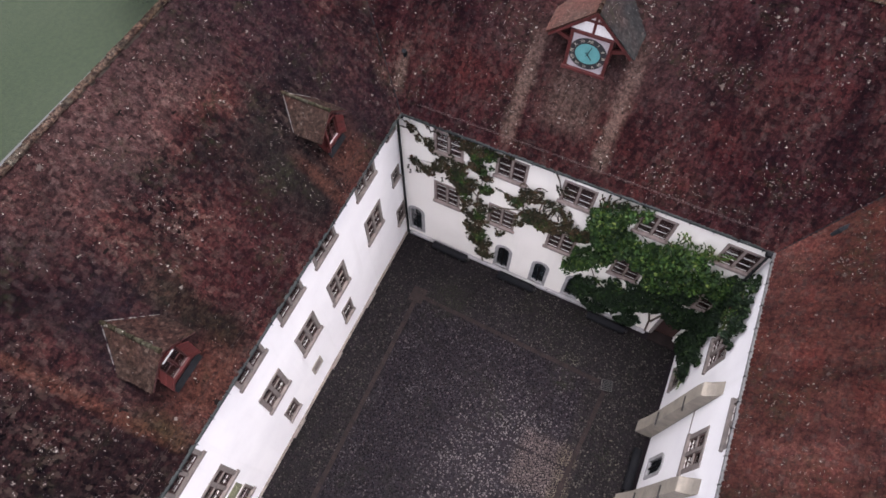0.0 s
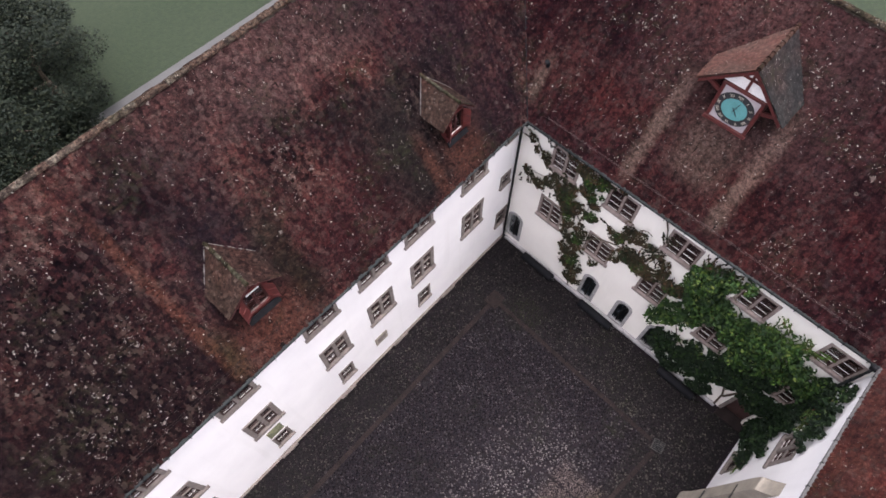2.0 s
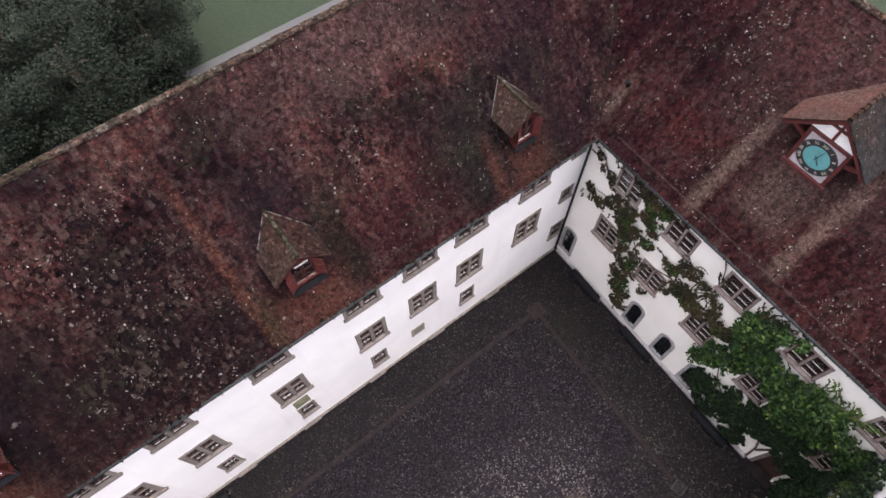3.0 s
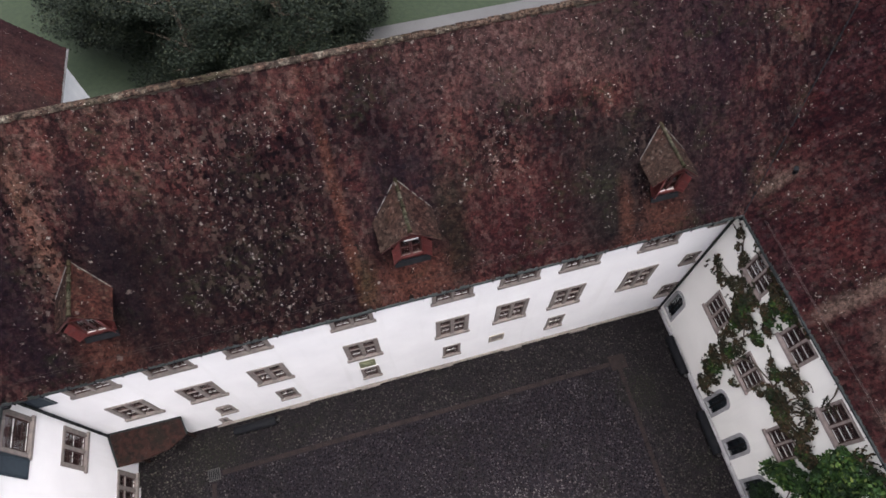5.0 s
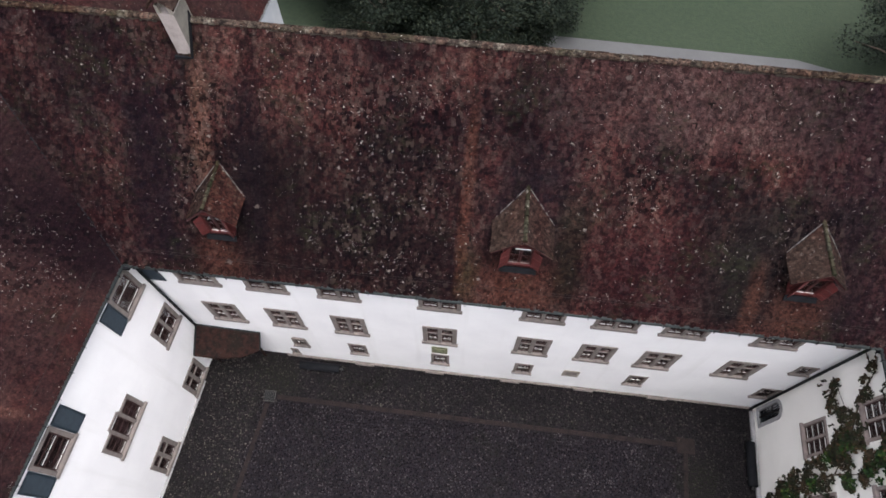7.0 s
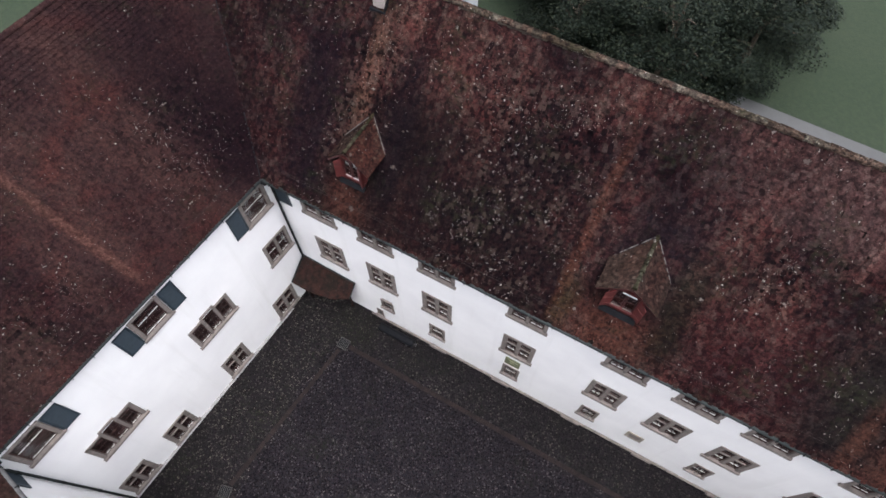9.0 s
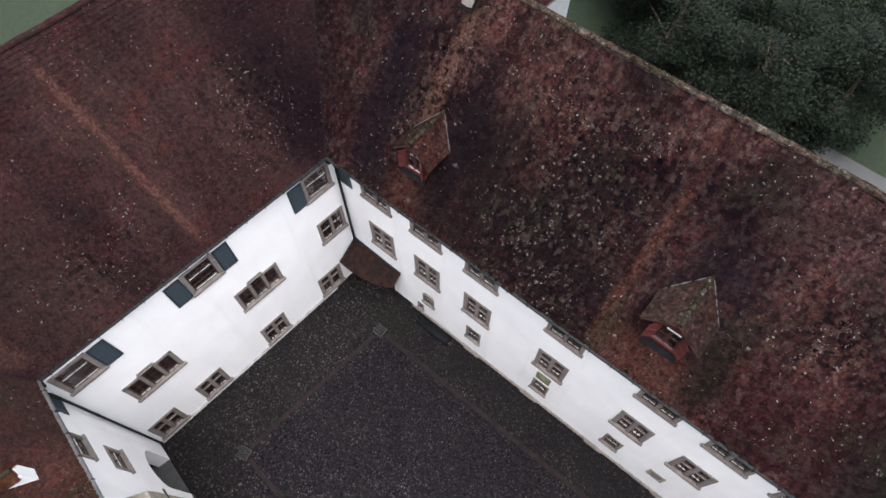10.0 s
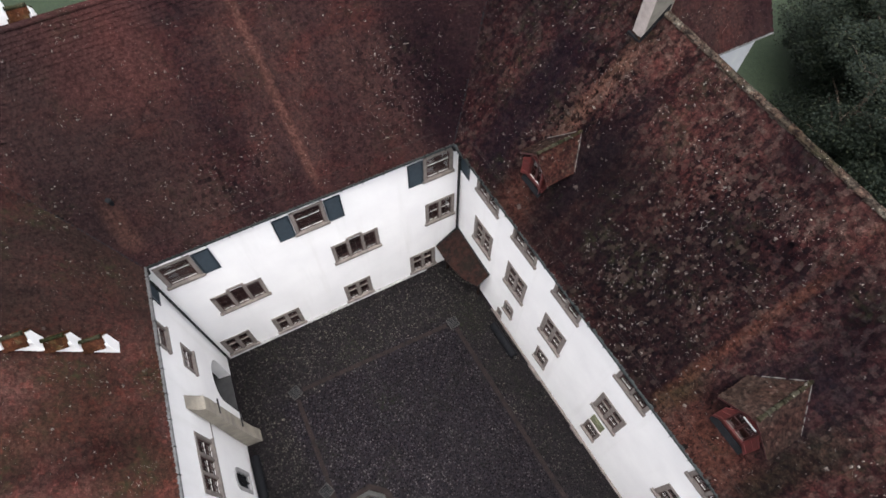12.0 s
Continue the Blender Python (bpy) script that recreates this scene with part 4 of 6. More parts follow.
def roof_wing(name, ea, eb, ra, rb, oa, ob, material, label, near, cut=(), rough=1.0, thick=1.0):
    """One wing's roof over an inner slope (eave ea-eb, ridge ra-rb) and an outer one down to oa-ob."""
    roof = thing(name, label, "roof", kind="structure")
    P = lambda p, z: Vector((p[0], p[1], z))
    A, B, C, D, E, F = P(ea, EAVE), P(eb, EAVE), P(rb, RIDGE), P(ra, RIDGE), P(oa, EAVE), P(ob, EAVE)
    bm = bmesh.new()
    low = Vector((0, 0, -0.05))
    prism(bm, [A + low, B + low, C + low, D + low], (0, 0, -0.14))
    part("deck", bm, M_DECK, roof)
    bm = bmesh.new()
    prism(bm, [D, C, F, E], (0, 0, -0.14))
    part("outer_slope", bm, material, roof)
    o, u, v, n = slope_frame(A, B, D)
    poly = [((p - o).dot(u), (p - o).dot(v)) for p in (A, B, C, D)]
    frames, uu, vv = tile_frames(o, u, v, n, poly, cut, rough)
    frames[:, :, 2] *= thick
    lay_tiles(roof, frames, uu, vv, material, near)
    return roof, (o, u, v, n)


def ridge_row(roof, a, b, z, material=M_TILE_RIDGE, radius=0.115, step=0.36):
    """Half-round ridge tiles laid end to end in mortar along a ridge."""
    a, b = Vector((*a, z)), Vector((*b, z))
    d = (b - a).normalized()
    count = int((b - a).length / step)
    bm = bmesh.new()
    side = Vector((-d.y, d.x, 0))
    loops = []
    for s, r in ((-0.02, radius * 1.06), (step * 0.97, radius)):
        loops.append([bm.verts.new(Vector((s, math.cos(t) * r * 1.15, math.sin(t) * r * 0.8 - 0.02))) for t in (math.pi * k / 6 for k in range(7))])
    for k in range(6):
        bm.faces.new((loops[0][k], loops[0][k + 1], loops[1][k + 1], loops[1][k]))
    bm.faces.new(loops[0])
    bm.faces.new(loops[1][::-1])
    bmesh.ops.recalc_face_normals(bm, faces=bm.faces)
    me = bpy.data.meshes.new("ridge_tile")
    bm.to_mesh(me)
    bm.free()
    me.materials.append(material)
    for i in range(count):
        p = a + d * (i * step)
        t = new("ridge_tile", me)
        t.parent = roof
        j = random.uniform(-0.025, 0.025)
        t.matrix_basis = Matrix(((d.x, side.x, 0, p.x), (d.y, side.y, 0, p.y), (0, 0, 1, p.z + random.uniform(-0.02, 0.012)), (0, 0, 0, 1))) @ pose(0, 0, 0, 0, 0, degrees_of(j))
    bm = bmesh.new()
    prism(bm, [a + side * 0.12 - Vector((0, 0, 0.15)), a + side * 0.07 - Vector((0, 0, 0.03)), a - side * 0.07 - Vector((0, 0, 0.03)), a - side * 0.12 - Vector((0, 0, 0.15))], d * (b - a).length)
    part("mortar_bed", bm, M_MORTAR, roof, "crumbling pale mortar bed")


def degrees_of(r):
    return r * 180 / math.pi


def gutter(roof, a, b, z, drop=0.06, out=(0, 0), radius=0.075, material=M_COPPER):
    """A half-round metal gutter along an eave with its brackets."""
    a, b = Vector((a[0] + out[0], a[1] + out[1], z - drop)), Vector((b[0] + out[0], b[1] + out[1], z - drop))
    bm = bmesh.new()
    tube(bm, [a, b], radius, 8)
    g = part("gutter", bm, material, roof, "dull grey metal gutter", smooth=True)
    d = (b - a).normalized()
    n = int((b - a).length / 0.9)
    bm = bmesh.new()
    box(bm, -0.015, 0.015, -0.09, 0.09, -0.085, 0.085)
    me_ob = finish("bracket", bm, M_LEAD)
    for i in range(n):
        t = me_ob if i == 0 else new("bracket", me_ob.data)
        t.parent = g
        p = a + d * ((i + 0.5) * (b - a).length / n)
        t.matrix_basis = Matrix(((d.x, -d.y, 0, p.x), (d.y, d.x, 0, p.y), (0, 0, 1, p.z), (0, 0, 0, 1)))


def snow_guard(roof, fr, u0, u1, v, material=M_FLAG):
    """A low guard of two rods on small feet along the foot of a slope."""
    o, u, w, n = fr
    bm = bmesh.new()
    for h in (0.05, 0.25):
        tube(bm, [o + u * u0 + w * v + n * h, o + u * u1 + w * v + n * h], 0.0055, 5)
    k = u0 + 0.3
    while k < u1:
        p = o + u * k + w * v
        tube(bm, [p + n * 0.02, p + n * 0.18], 0.010, 4)
        k += 1.1
    part("snow_guard", bm, material, roof, "thin rusty snow guard rods")


M_ZINC = simple("weathered_zinc", (0.105, 0.104, 0.108), (0.055, 0.054, 0.056), 5.0, 0.8, spec=0.1)
RL, OL = RIDGES, OUTER
# cut-outs in the tiles where the dormers stand, in metres along and up the slope
DORMERS = (5.5 - 1.6, 16.48 - 1.6, 26.35 - 1.6)
cut_l = [[(c - 0.5, 1.9), (c + 0.5, 1.9), (c + 0.5, 3.0), (c, 4.0), (c - 0.5, 3.0)] for c in DORMERS]
roof_l, fr_l = roof_wing("roof_long", EAVE_LS, EAVE_LI, RL[0], RL[1], OL[0], OL[1], M_TILE_LONG, "steep mossy clay-tiled roof of the long wing", (14.9, 3.0), cut_l, 2.0)
cut_i = [[(6.67 - 0.66, 4.0), (6.67 + 0.66, 4.0), (6.67 + 0.66, 5.4), (6.67, 6.8), (6.67 - 0.66, 5.4)]]
roof_i, fr_i = roof_wing("roof_vine", EAVE_LI, EAVE_IF, RL[1], RL[2], OL[1], OL[2], M_TILE_IVY, "steep dark clay-tiled roof of the vine wing", (6.0, 3.0), cut_i, 1.5)
roof_fb, _ = roof_wing("roof_buttress_1", EAVE_IF, EAVE_K, RL[2], RL[3], OL[2], OL[3], M_TILE_WARM, "warm clay-tiled roof of the buttressed wing", (5.0, 2.0), (), 0.7, 1.6)
roof_fa, _ = roof_wing("roof_buttress_2", EAVE_K, EAVE_FS, RL[3], RL[4], OL[3], OL[4], M_TILE_MOSSY, "warm clay-tiled roof beyond the stepped wall", (9.0, 2.0), (), 0.7, 1.3)
roof_s, fr_s = roof_wing("roof_shuttered", EAVE_FS, EAVE_LS, RL[4], RL[0], OL[4], OL[0], M_TILE_SHUT, "even red clay-tiled roof of the shuttered wing", (7.0, 3.0), (), 0.5, 1.9)
ridge_row(roof_l, RL[0], RL[1], RIDGE)
ridge_row(roof_i, RL[1], RL[2], RIDGE)
ridge_row(roof_s, RL[4], RL[0], RIDGE, M_TILE_SHUT)
gutter(roof_l, EAVE_LS, EAVE_LI, EAVE, out=(0, -0.02))
gutter(roof_i, EAVE_LI, EAVE_IF, EAVE, out=(-0.02, 0))
gutter(roof_fb, EAVE_IF, EAVE_K, EAVE, out=(0, 0.03), radius=0.09, material=M_ZINC)
gutter(roof_fa, EAVE_K, EAVE_FS, EAVE, out=(0, 0.03), radius=0.09, material=M_ZINC)
gutter(roof_s, EAVE_FS, EAVE_LS, EAVE, out=(0.02, 0))
snow_guard(roof_l, fr_l, 0.7, 27.4, 0.75)
snow_guard(roof_i, fr_i, 0.7, 15.0, 0.62, M_ROD)
snow_guard(roof_s, fr_s, 0.7, 12.6, 0.75)
# lead-lined valleys between the slopes
for rf, e, r in ((roof_l, EAVE_LS, RL[0]), (roof_i, EAVE_LI, RL[1]), (roof_fb, EAVE_IF, RL[2]), (roof_s, EAVE_FS, RL[4])):
    a, b = Vector((*e, EAVE + 0.06)), Vector((*r, RIDGE + 0.06))
    bm = bmesh.new()
    tube(bm, [a, a + (b - a) * 0.5, b], 0.022, 6)
    part("valley", bm, M_LEAD, rf, "dull metal valley strip")


# ---- dormers ----
def small_roof(parent, half, ridge_h, eave_h, front, back_ridge, back_eave, left, right, ridge_mat):
    """A little gabled roof: two tiled slopes, with its ridge along y."""
    for sgn in (-1, 1):
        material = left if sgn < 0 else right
        a, b = Vector((sgn * half, front, eave_h)), Vector((sgn * half, back_eave, eave_h))
        c, d = Vector((0, back_ridge, ridge_h)), Vector((0, front, ridge_h))
        bm = bmesh.new()
        loop = [a, b, c, d] if sgn < 0 else [d, c, b, a]
        prism(bm, loop, (0, 0, -0.06))
        slope = part("roof_slope", bm, material, parent)
        if sgn > 0:
            o, u, v, n = slope_frame(a, b, c)
        else:
            o, u, v, n = slope_frame(b, a, d)
        poly = [((p - o).dot(u), (p - o).dot(v)) for p in ((a, b, c, d) if sgn > 0 else (b, a, d, c))]
        fr, uu, vv = tile_frames(o, u, v, n, poly, (), 0.8, 0.12, 0.13)
        fr[:, :, 0] *= 0.74
        fr[:, :, 1] *= 0.74
        ob = scatter_mesh("roof_tiles", TILE, TILE_FACES, fr, material, False)
        ob.parent = slope
        tagged(ob, kind="stuff")
        if back_ridge > back_eave + 0.1:
            bm = bmesh.new()
            lift = Vector((0, -0.12, 0.06))
            tube(bm, [b + lift, b * 0.6 + c * 0.4 + lift, c + lift], [0.012, 0.022, 0.012], 6)
            part("valley_fillet", bm, M_FILLET, parent, "pale mortar fillet")
    bm = bmesh.new()
    n = max(3, int((back_ridge - front) / 0.3))
    st = (back_ridge - front) / n
    for k in range(n):
        tube(bm, [(0, front + k * st - 0.02, ridge_h + 0.03), (0, front + (k + 0.98) * st, ridge_h + 0.005)], [0.085, 0.062], 8)
    part("ridge_tiles", bm, ridge_mat, parent, "mossy half-round ridge tiles")


def make_dormer(left, right, label, board):
    d = thing("dormer", label, "dormer", "red dormers of the long wing")
    t = math.tan(math.atan2(RIDGE - EAVE, RUN_L))
    w, he, hr, ht = 0.60, 1.30, 2.25, 1.52
    for sgn in (-1, 1):
        bm = bmesh.new()
        x = sgn * w
        prism(bm, [(x, 0, -0.1), (x, 0, he), (x, he / t, he), (x, 0.35, 0.25)], (-sgn * 0.06, 0, 0))
        part("cheek", bm, M_RED, d)
    boxes("front_post", [(-w, -w + 0.20, -0.04, 0.06, -0.1, he)], M_RED, d, bevel=0.008)
    boxes("front_post", [(w - 0.20, w, -0.04, 0.06, -0.1, he)], M_RED, d, bevel=0.008)
    boxes("front_sill", [(-w - 0.04, w + 0.04, -0.09, 0.06, 0.26, 0.34)], M_RED, d, bevel=0.008)
    boxes("front_head", [(-0.40, 0.40, -0.045, 0.06, ht - 0.02, ht + 0.08)], M_RED, d)
    boxes("apron", [(-w + 0.20, w - 0.20, -0.02, 0.04, -0.1, 0.26)], M_RED, d)
    for sgn in (-1, 1):
        x0, x1 = (-0.39, -0.012) if sgn < 0 else (0.012, 0.39)
        cas = boxes("casement", [(x0, x0 + 0.045, 0.0, 0.05, 0.34, ht - 0.02), (x1 - 0.045, x1, 0.0, 0.05, 0.34, ht - 0.02), (x0 + 0.045, x1 - 0.045, 0.0, 0.05, 0.34, 0.39),
                                 (x0 + 0.045, x1 - 0.045, 0.0, 0.05, ht - 0.07, ht - 0.02), (x0 + 0.045, x1 - 0.045, 0.005, 0.045, 0.86, 0.89)], M_OXBLOOD, d)
        boxes("pane", [(x0 + 0.045, x1 - 0.045, 0.02, 0.026, 0.39, ht - 0.07)], M_GLASS, cas)
        boxes("pane_backing", [(x0, x1, 0.10, 0.11, 0.34, ht - 0.02)], M_ROOM_DARK, cas)
        boxes("weather_bar", [(x0 + 0.03, x1 - 0.03, -0.03, 0.0, 0.345, 0.36)], M_STONE if board else M_BAR, cas)
        bm = bmesh.new()
        prism(bm, [(sgn * 0.40, -0.05, 0.28), (sgn * 0.70, -0.24, 0.28), (sgn * 0.70, -0.24, he + 0.04), (sgn * 0.40, -0.05, ht)], (0, -0.04, 0))
        sh = part("shutter", bm, M_RED, d)
        for z in (0.45, he - 0.35):
            bm = bmesh.new()
            prism(bm, [(sgn * 0.43, -0.115, z), (sgn * 0.67, -0.265, z), (sgn * 0.67, -0.265, z + 0.07), (sgn * 0.43, -0.115, z + 0.07)], (0, -0.02, 0))
            part("batten", bm, M_RED, sh)
    bm = bmesh.new()
    prism(bm, [(-w, 0.02, he), (w, 0.02, he), (0, 0.02, hr - 0.1)], (0, 0.05, 0))
    part("gable_board", bm, M_OXBLOOD, d)
    if board:
        bm = bmesh.new()
        box(bm, -0.25, 0.25, -0.27, -0.23, hr - 0.46, hr - 0.40)
        rounded(bm, 0.01)
        part("white_board", bm, M_PLINTH, d, "white painted gable board")
    for sgn in (-1, 1):
        bm = bmesh.new()
        prism(bm, [(sgn * 1.04, -0.20, he - 0.12), (sgn * 1.04, -0.20, he - 0.03), (0, -0.20, hr - 0.05), (0, -0.20, hr - 0.16)], (0, 0.05, 0))
        part("verge_board", bm, M_OXBLOOD, d)
    bm = bmesh.new()
    prism(bm, [(-0.66, -0.05, 0.08), (0.66, -0.05, 0.08), (0.66, -0.20, -0.12), (-0.66, -0.20, -0.12)], (0, -0.03, 0.035))
    part("flashing", bm, M_LEAD, d, "dark lead apron")
    small_roof(d, 1.06, hr, he - 0.05, -0.18, hr / t + 0.1, (he - 0.05) / t + 0.12, left, right, M_TILE_MOSSRIDGE)
    return d


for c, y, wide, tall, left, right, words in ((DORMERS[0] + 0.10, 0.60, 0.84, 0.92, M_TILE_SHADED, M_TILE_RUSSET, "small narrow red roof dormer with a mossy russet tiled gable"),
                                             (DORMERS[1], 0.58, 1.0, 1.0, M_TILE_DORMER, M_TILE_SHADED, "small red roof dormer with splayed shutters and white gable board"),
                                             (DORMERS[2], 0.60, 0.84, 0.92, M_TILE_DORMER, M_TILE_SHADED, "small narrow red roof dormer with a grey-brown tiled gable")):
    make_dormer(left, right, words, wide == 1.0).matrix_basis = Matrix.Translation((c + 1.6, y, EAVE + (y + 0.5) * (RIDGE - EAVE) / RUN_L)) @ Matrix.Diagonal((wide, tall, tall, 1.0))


def make_clock():
    """The clock dormer: local x to the right as seen from the court, y into the roof."""
    d = thing("clock_dormer", "half-timbered roof dormer with a teal clock face", "clock dormer")
    t = (RIDGE - EAVE) / RUN_I
    w, he, hr = 0.80, 1.80, 3.02
    for sgn in (-1, 1):
        bm = bmesh.new()
        prism(bm, [(sgn * w, 0, -0.1), (sgn * w, 0, he), (sgn * w, he / t, he), (sgn * w, 0.3, 0.2)], (-sgn * 0.06, 0, 0))
        part("cheek", bm, M_RED, d)
        boxes("corner_post", [(min(sgn * w, sgn * (w - 0.13)), max(sgn * w, sgn * (w - 0.13)), -0.06, 0.06, -0.08, he)], M_RED, d, bevel=0.01)
        bm = bmesh.new()
        prism(bm, [(sgn * w, 0.02, he - 0.62), (sgn * 1.42, 0.02, he - 0.38), (sgn * 1.42, 0.02, he - 0.24), (sgn * w, 0.02, he - 0.44)], (0, 0.08, 0))
        part("bracket", bm, M_RED, d)
    boxes("bottom_beam", [(-w - 0.05, w + 0.05, -0.12, 0.06, -0.06, 0.12)], M_RED, d, bevel=0.01)
    boxes("head_beam", [(-w, w, -0.07, 0.06, he - 0.09, he + 0.04)], M_RED, d, bevel=0.01)
    boxes("face_board", [(-w + 0.13, w - 0.13, -0.02, 0.04, 0.03, he - 0.09)], M_LILAC, d, "pale lilac-grey clock board")
    bm = bmesh.new()
    prism(bm, [(-w - 0.12, 0.0, he + 0.04), (w + 0.12, 0.0, he + 0.04), (0, 0.0, hr - 0.12)], (0, 0.05, 0))
    part("gable_panel", bm, M_WHITE, d, "white plaster gable infill")
    boxes("king_post", [(-0.05, 0.05, -0.05, 0.0, he + 0.04, hr - 0.15)], M_RED, d)
    boxes("collar_beam", [(-0.55, 0.55, -0.045, 0.0, he + 0.52, he + 0.61)], M_RED, d)
    for sgn in (-1, 1):
        bm = bmesh.new()
        prism(bm, [(sgn * 1.55, -0.22, he - 0.46), (sgn * 1.55, -0.22, he - 0.31), (0, -0.22, hr - 0.09), (0, -0.22, hr - 0.26)], (0, 0.05, 0))
        part("verge_board", bm, M_RED, d)
    cz, r = 0.91, 0.71

    def disc(name, r0, r1, y, mat, parent, lab):
        bm = bmesh.new()
        n = 40
        if r0:
            loops = [[bm.verts.new((rr * math.cos(a), yy, cz + rr * math.sin(a))) for a in (2 * math.pi * k / n for k in range(n))] for rr, yy in ((r0, y), (r1, y), (r1, y + 0.02), (r0, y + 0.02))]
            for p, q in zip(loops, loops[1:] + loops[:1]):
                for k in range(n):
                    bm.faces.new((p[k], p[(k + 1) % n], q[(k + 1) % n], q[k]))
        else:
            prism(bm, [(r1 * math.cos(a), y, cz + r1 * math.sin(a)) for a in (2 * math.pi * k / n for k in range(n))], (0, 0.02, 0))
        return part(name, bm, mat, parent, lab)

    disc("clock_disc", 0, 0.48, -0.045, M_TEAL, d, "teal blue clock disc")
    ringp = disc("hour_ring", 0.47, r, -0.05, M_DIAL, d, "black hour ring")
    for k in range(12):
        a = math.pi / 2 - 2 * math.pi * k / 12
        cu = bpy.data.curves.new("numeral", "FONT")
        cu.body = ("XII", "I", "II", "III", "IIII", "V", "VI", "VII", "VIII", "IX", "X", "XI")[k]
        cu.align_x, cu.align_y, cu.size, cu.extrude = "CENTER", "CENTER", 0.17, 0.004
        tmp = new("numeral", cu)
        me = bpy.data.meshes.new_from_object(tmp)
        bpy.data.objects.remove(tmp)
        me.materials.append(M_GOLD)
        nb = new("numeral", me)
        nb.parent = ringp
        nb.matrix_basis = Matrix.Translation((0.59 * math.cos(a), -0.056, cz + 0.59 * math.sin(a))) @ pose(0, 0, 0, 90, 0, 0) @ pose(0, 0, 0, 0, 0, degrees_of(a) - 90)
    for nm, wd, ln, y, turn in (("hour_hand", 0.016, 0.28, -0.065, 140), ("minute_hand", 0.012, 0.40, -0.078, 15)):
        hand = boxes(nm, [(-wd, wd, y - 0.008, y, -0.1, ln)], M_DIAL, d)
        hand.matrix_basis = Matrix.Translation((0, 0, cz)) @ pose(0, 0, 0, 0, turn, 0)
    small_roof(d, 1.66, hr, he - 0.30, -0.24, hr / t + 0.1, (he - 0.30) / t + 0.1, M_TILE_ROSE, M_TILE_SLATE, M_TILE_DORMER)
    return d


clock = make_clock()
# its front stands 2.5 m inside the eave of the vine wing
cx, cy = 32.26, -7.17
clock.matrix_basis = Matrix(((0, 1, 0, cx), (-1, 0, 0, cy), (0, 0, 1, EAVE + (cx - 29.75) * (RIDGE - EAVE) / RUN_I - 0.05), (0, 0, 0, 1)))


# ---- chimney on the long roof ----
def make_chimney():
    c = thing("chimney", "white rendered chimney with a tiled gabled cap", "chimney")
    bm = bmesh.new()
    box(bm, -0.24, 0.26, 0.0, 0.95, -1.2, 1.65)
    rounded(bm, 0.02)
    part("shaft", bm, M_RENDER, c, "pale rendered shaft")
    boxes("side_render", [(0.258, 0.268, 0.03, 0.92, -1.0, 1.63)], M_SIDE_SHADE, c, "grey side with its shade painted in")
    boxes("flashing", [(-0.33, 0.29, -0.12, -0.005, -0.36, -0.02)], M_LEAD, c, "dark lead flashing")
    t = (RIDGE - EAVE) / RUN_L
    bm = bmesh.new()
    prism(bm, [(0.262, -0.10, -0.16), (0.262, 0.80, 0.80 * t - 0.05), (0.262, 0.80, 0.80 * t + 0.22), (0.262, -0.10, 0.12)], (0.05, 0, 0))
    part("flashing", bm, M_LEAD, c, "dark lead flashing")
    boxes("smoke_pier", [(x0, x1, y0, y1, 1.65, 1.95) for x0, x1 in ((-0.24, -0.14), (0.16, 0.26)) for y0, y1 in ((0.0, 0.12), (0.28, 0.38), (0.56, 0.66), (0.83, 0.95))], M_BUFF, c)
    small_roof(c, 0.42, 2.38, 1.95, -0.12, 1.10, 1.10, M_TILE_DORMER, M_TILE_DORMER, M_TILE_MOSSRIDGE)
    return c


chimney = make_chimney()
chimney.matrix_basis = Matrix.Translation((4.68, 4.72, EAVE + (4.72 + 0.5) * (RIDGE - EAVE) / RUN_L))


# ---- stepped wall on the warm roof ----
def make_step_wall(count, foot, label):
    w = thing("stepped_parapet", label, "parapet")
    t = (RIDGE - EAVE) / RUN_F
    for k in range(count):
        y0 = k * 0.72
        base = y0 * t
        low = foot if foot else base - 0.6
        bm = bmesh.new()
        prism(bm, [(-0.2, -y0, low), (0.2, -y0, low), (0.2, -y0, base + 0.74), (0, -y0, base + 1.02), (-0.2, -y0, base + 0.74)], (0, -0.72, 0))
        seg = part("wall_step", bm, M_PLASTER, w)
        for sgn in (-1, 1):
            a, b = Vector((sgn * 0.27, -y0 - 0.70, base + 0.71)), Vector((sgn * 0.27, -y0 - 0.08, base + 0.71))
            r = Vector((0, -y0 - 0.08, base + 1.07))
            bm = bmesh.new()
            prism(bm, [a, b, r, Vector((0, a.y, r.z))], (0, 0, -0.035))
            cap = part("cap", bm, M_TILE_CAP, seg, "mossy orange tile cap")
            o, u, v, n = slope_frame(a, b, r) if sgn > 0 else slope_frame(b, a, r)
            fr, uu, vv = tile_frames(o, u, v, n, [(0, 0), (0.62, 0), (0.62, 0.36), (0, 0.36)], (), 0.8)
            ob = scatter_mesh("cap_tiles", TILE, TILE_FACES, fr, M_TILE_CAP, False)
            ob.parent = seg
            tagged(ob, kind="stuff")
        bm = bmesh.new()
        tube(bm, [(0, -y0 - 0.05, base + 1.10), (0, -y0 - 0.34, base + 1.08), (0, -y0 - 0.72, base + 1.10)], [0.075, 0.06, 0.07], 8)
        part("ridge_tiles", bm, M_TILE_MOSSRIDGE, seg)
    return w


make_step_wall(3, -0.8, "white stepped gable tips with tiled caps behind the ridge").matrix_basis = Matrix.Translation((-6.35, -12.55, 16.95)) @ pose(0, 0, 0, 0, 0, -11)
step_wall = make_step_wall(6, 0.0, "white stepped fire wall with small tiled caps")
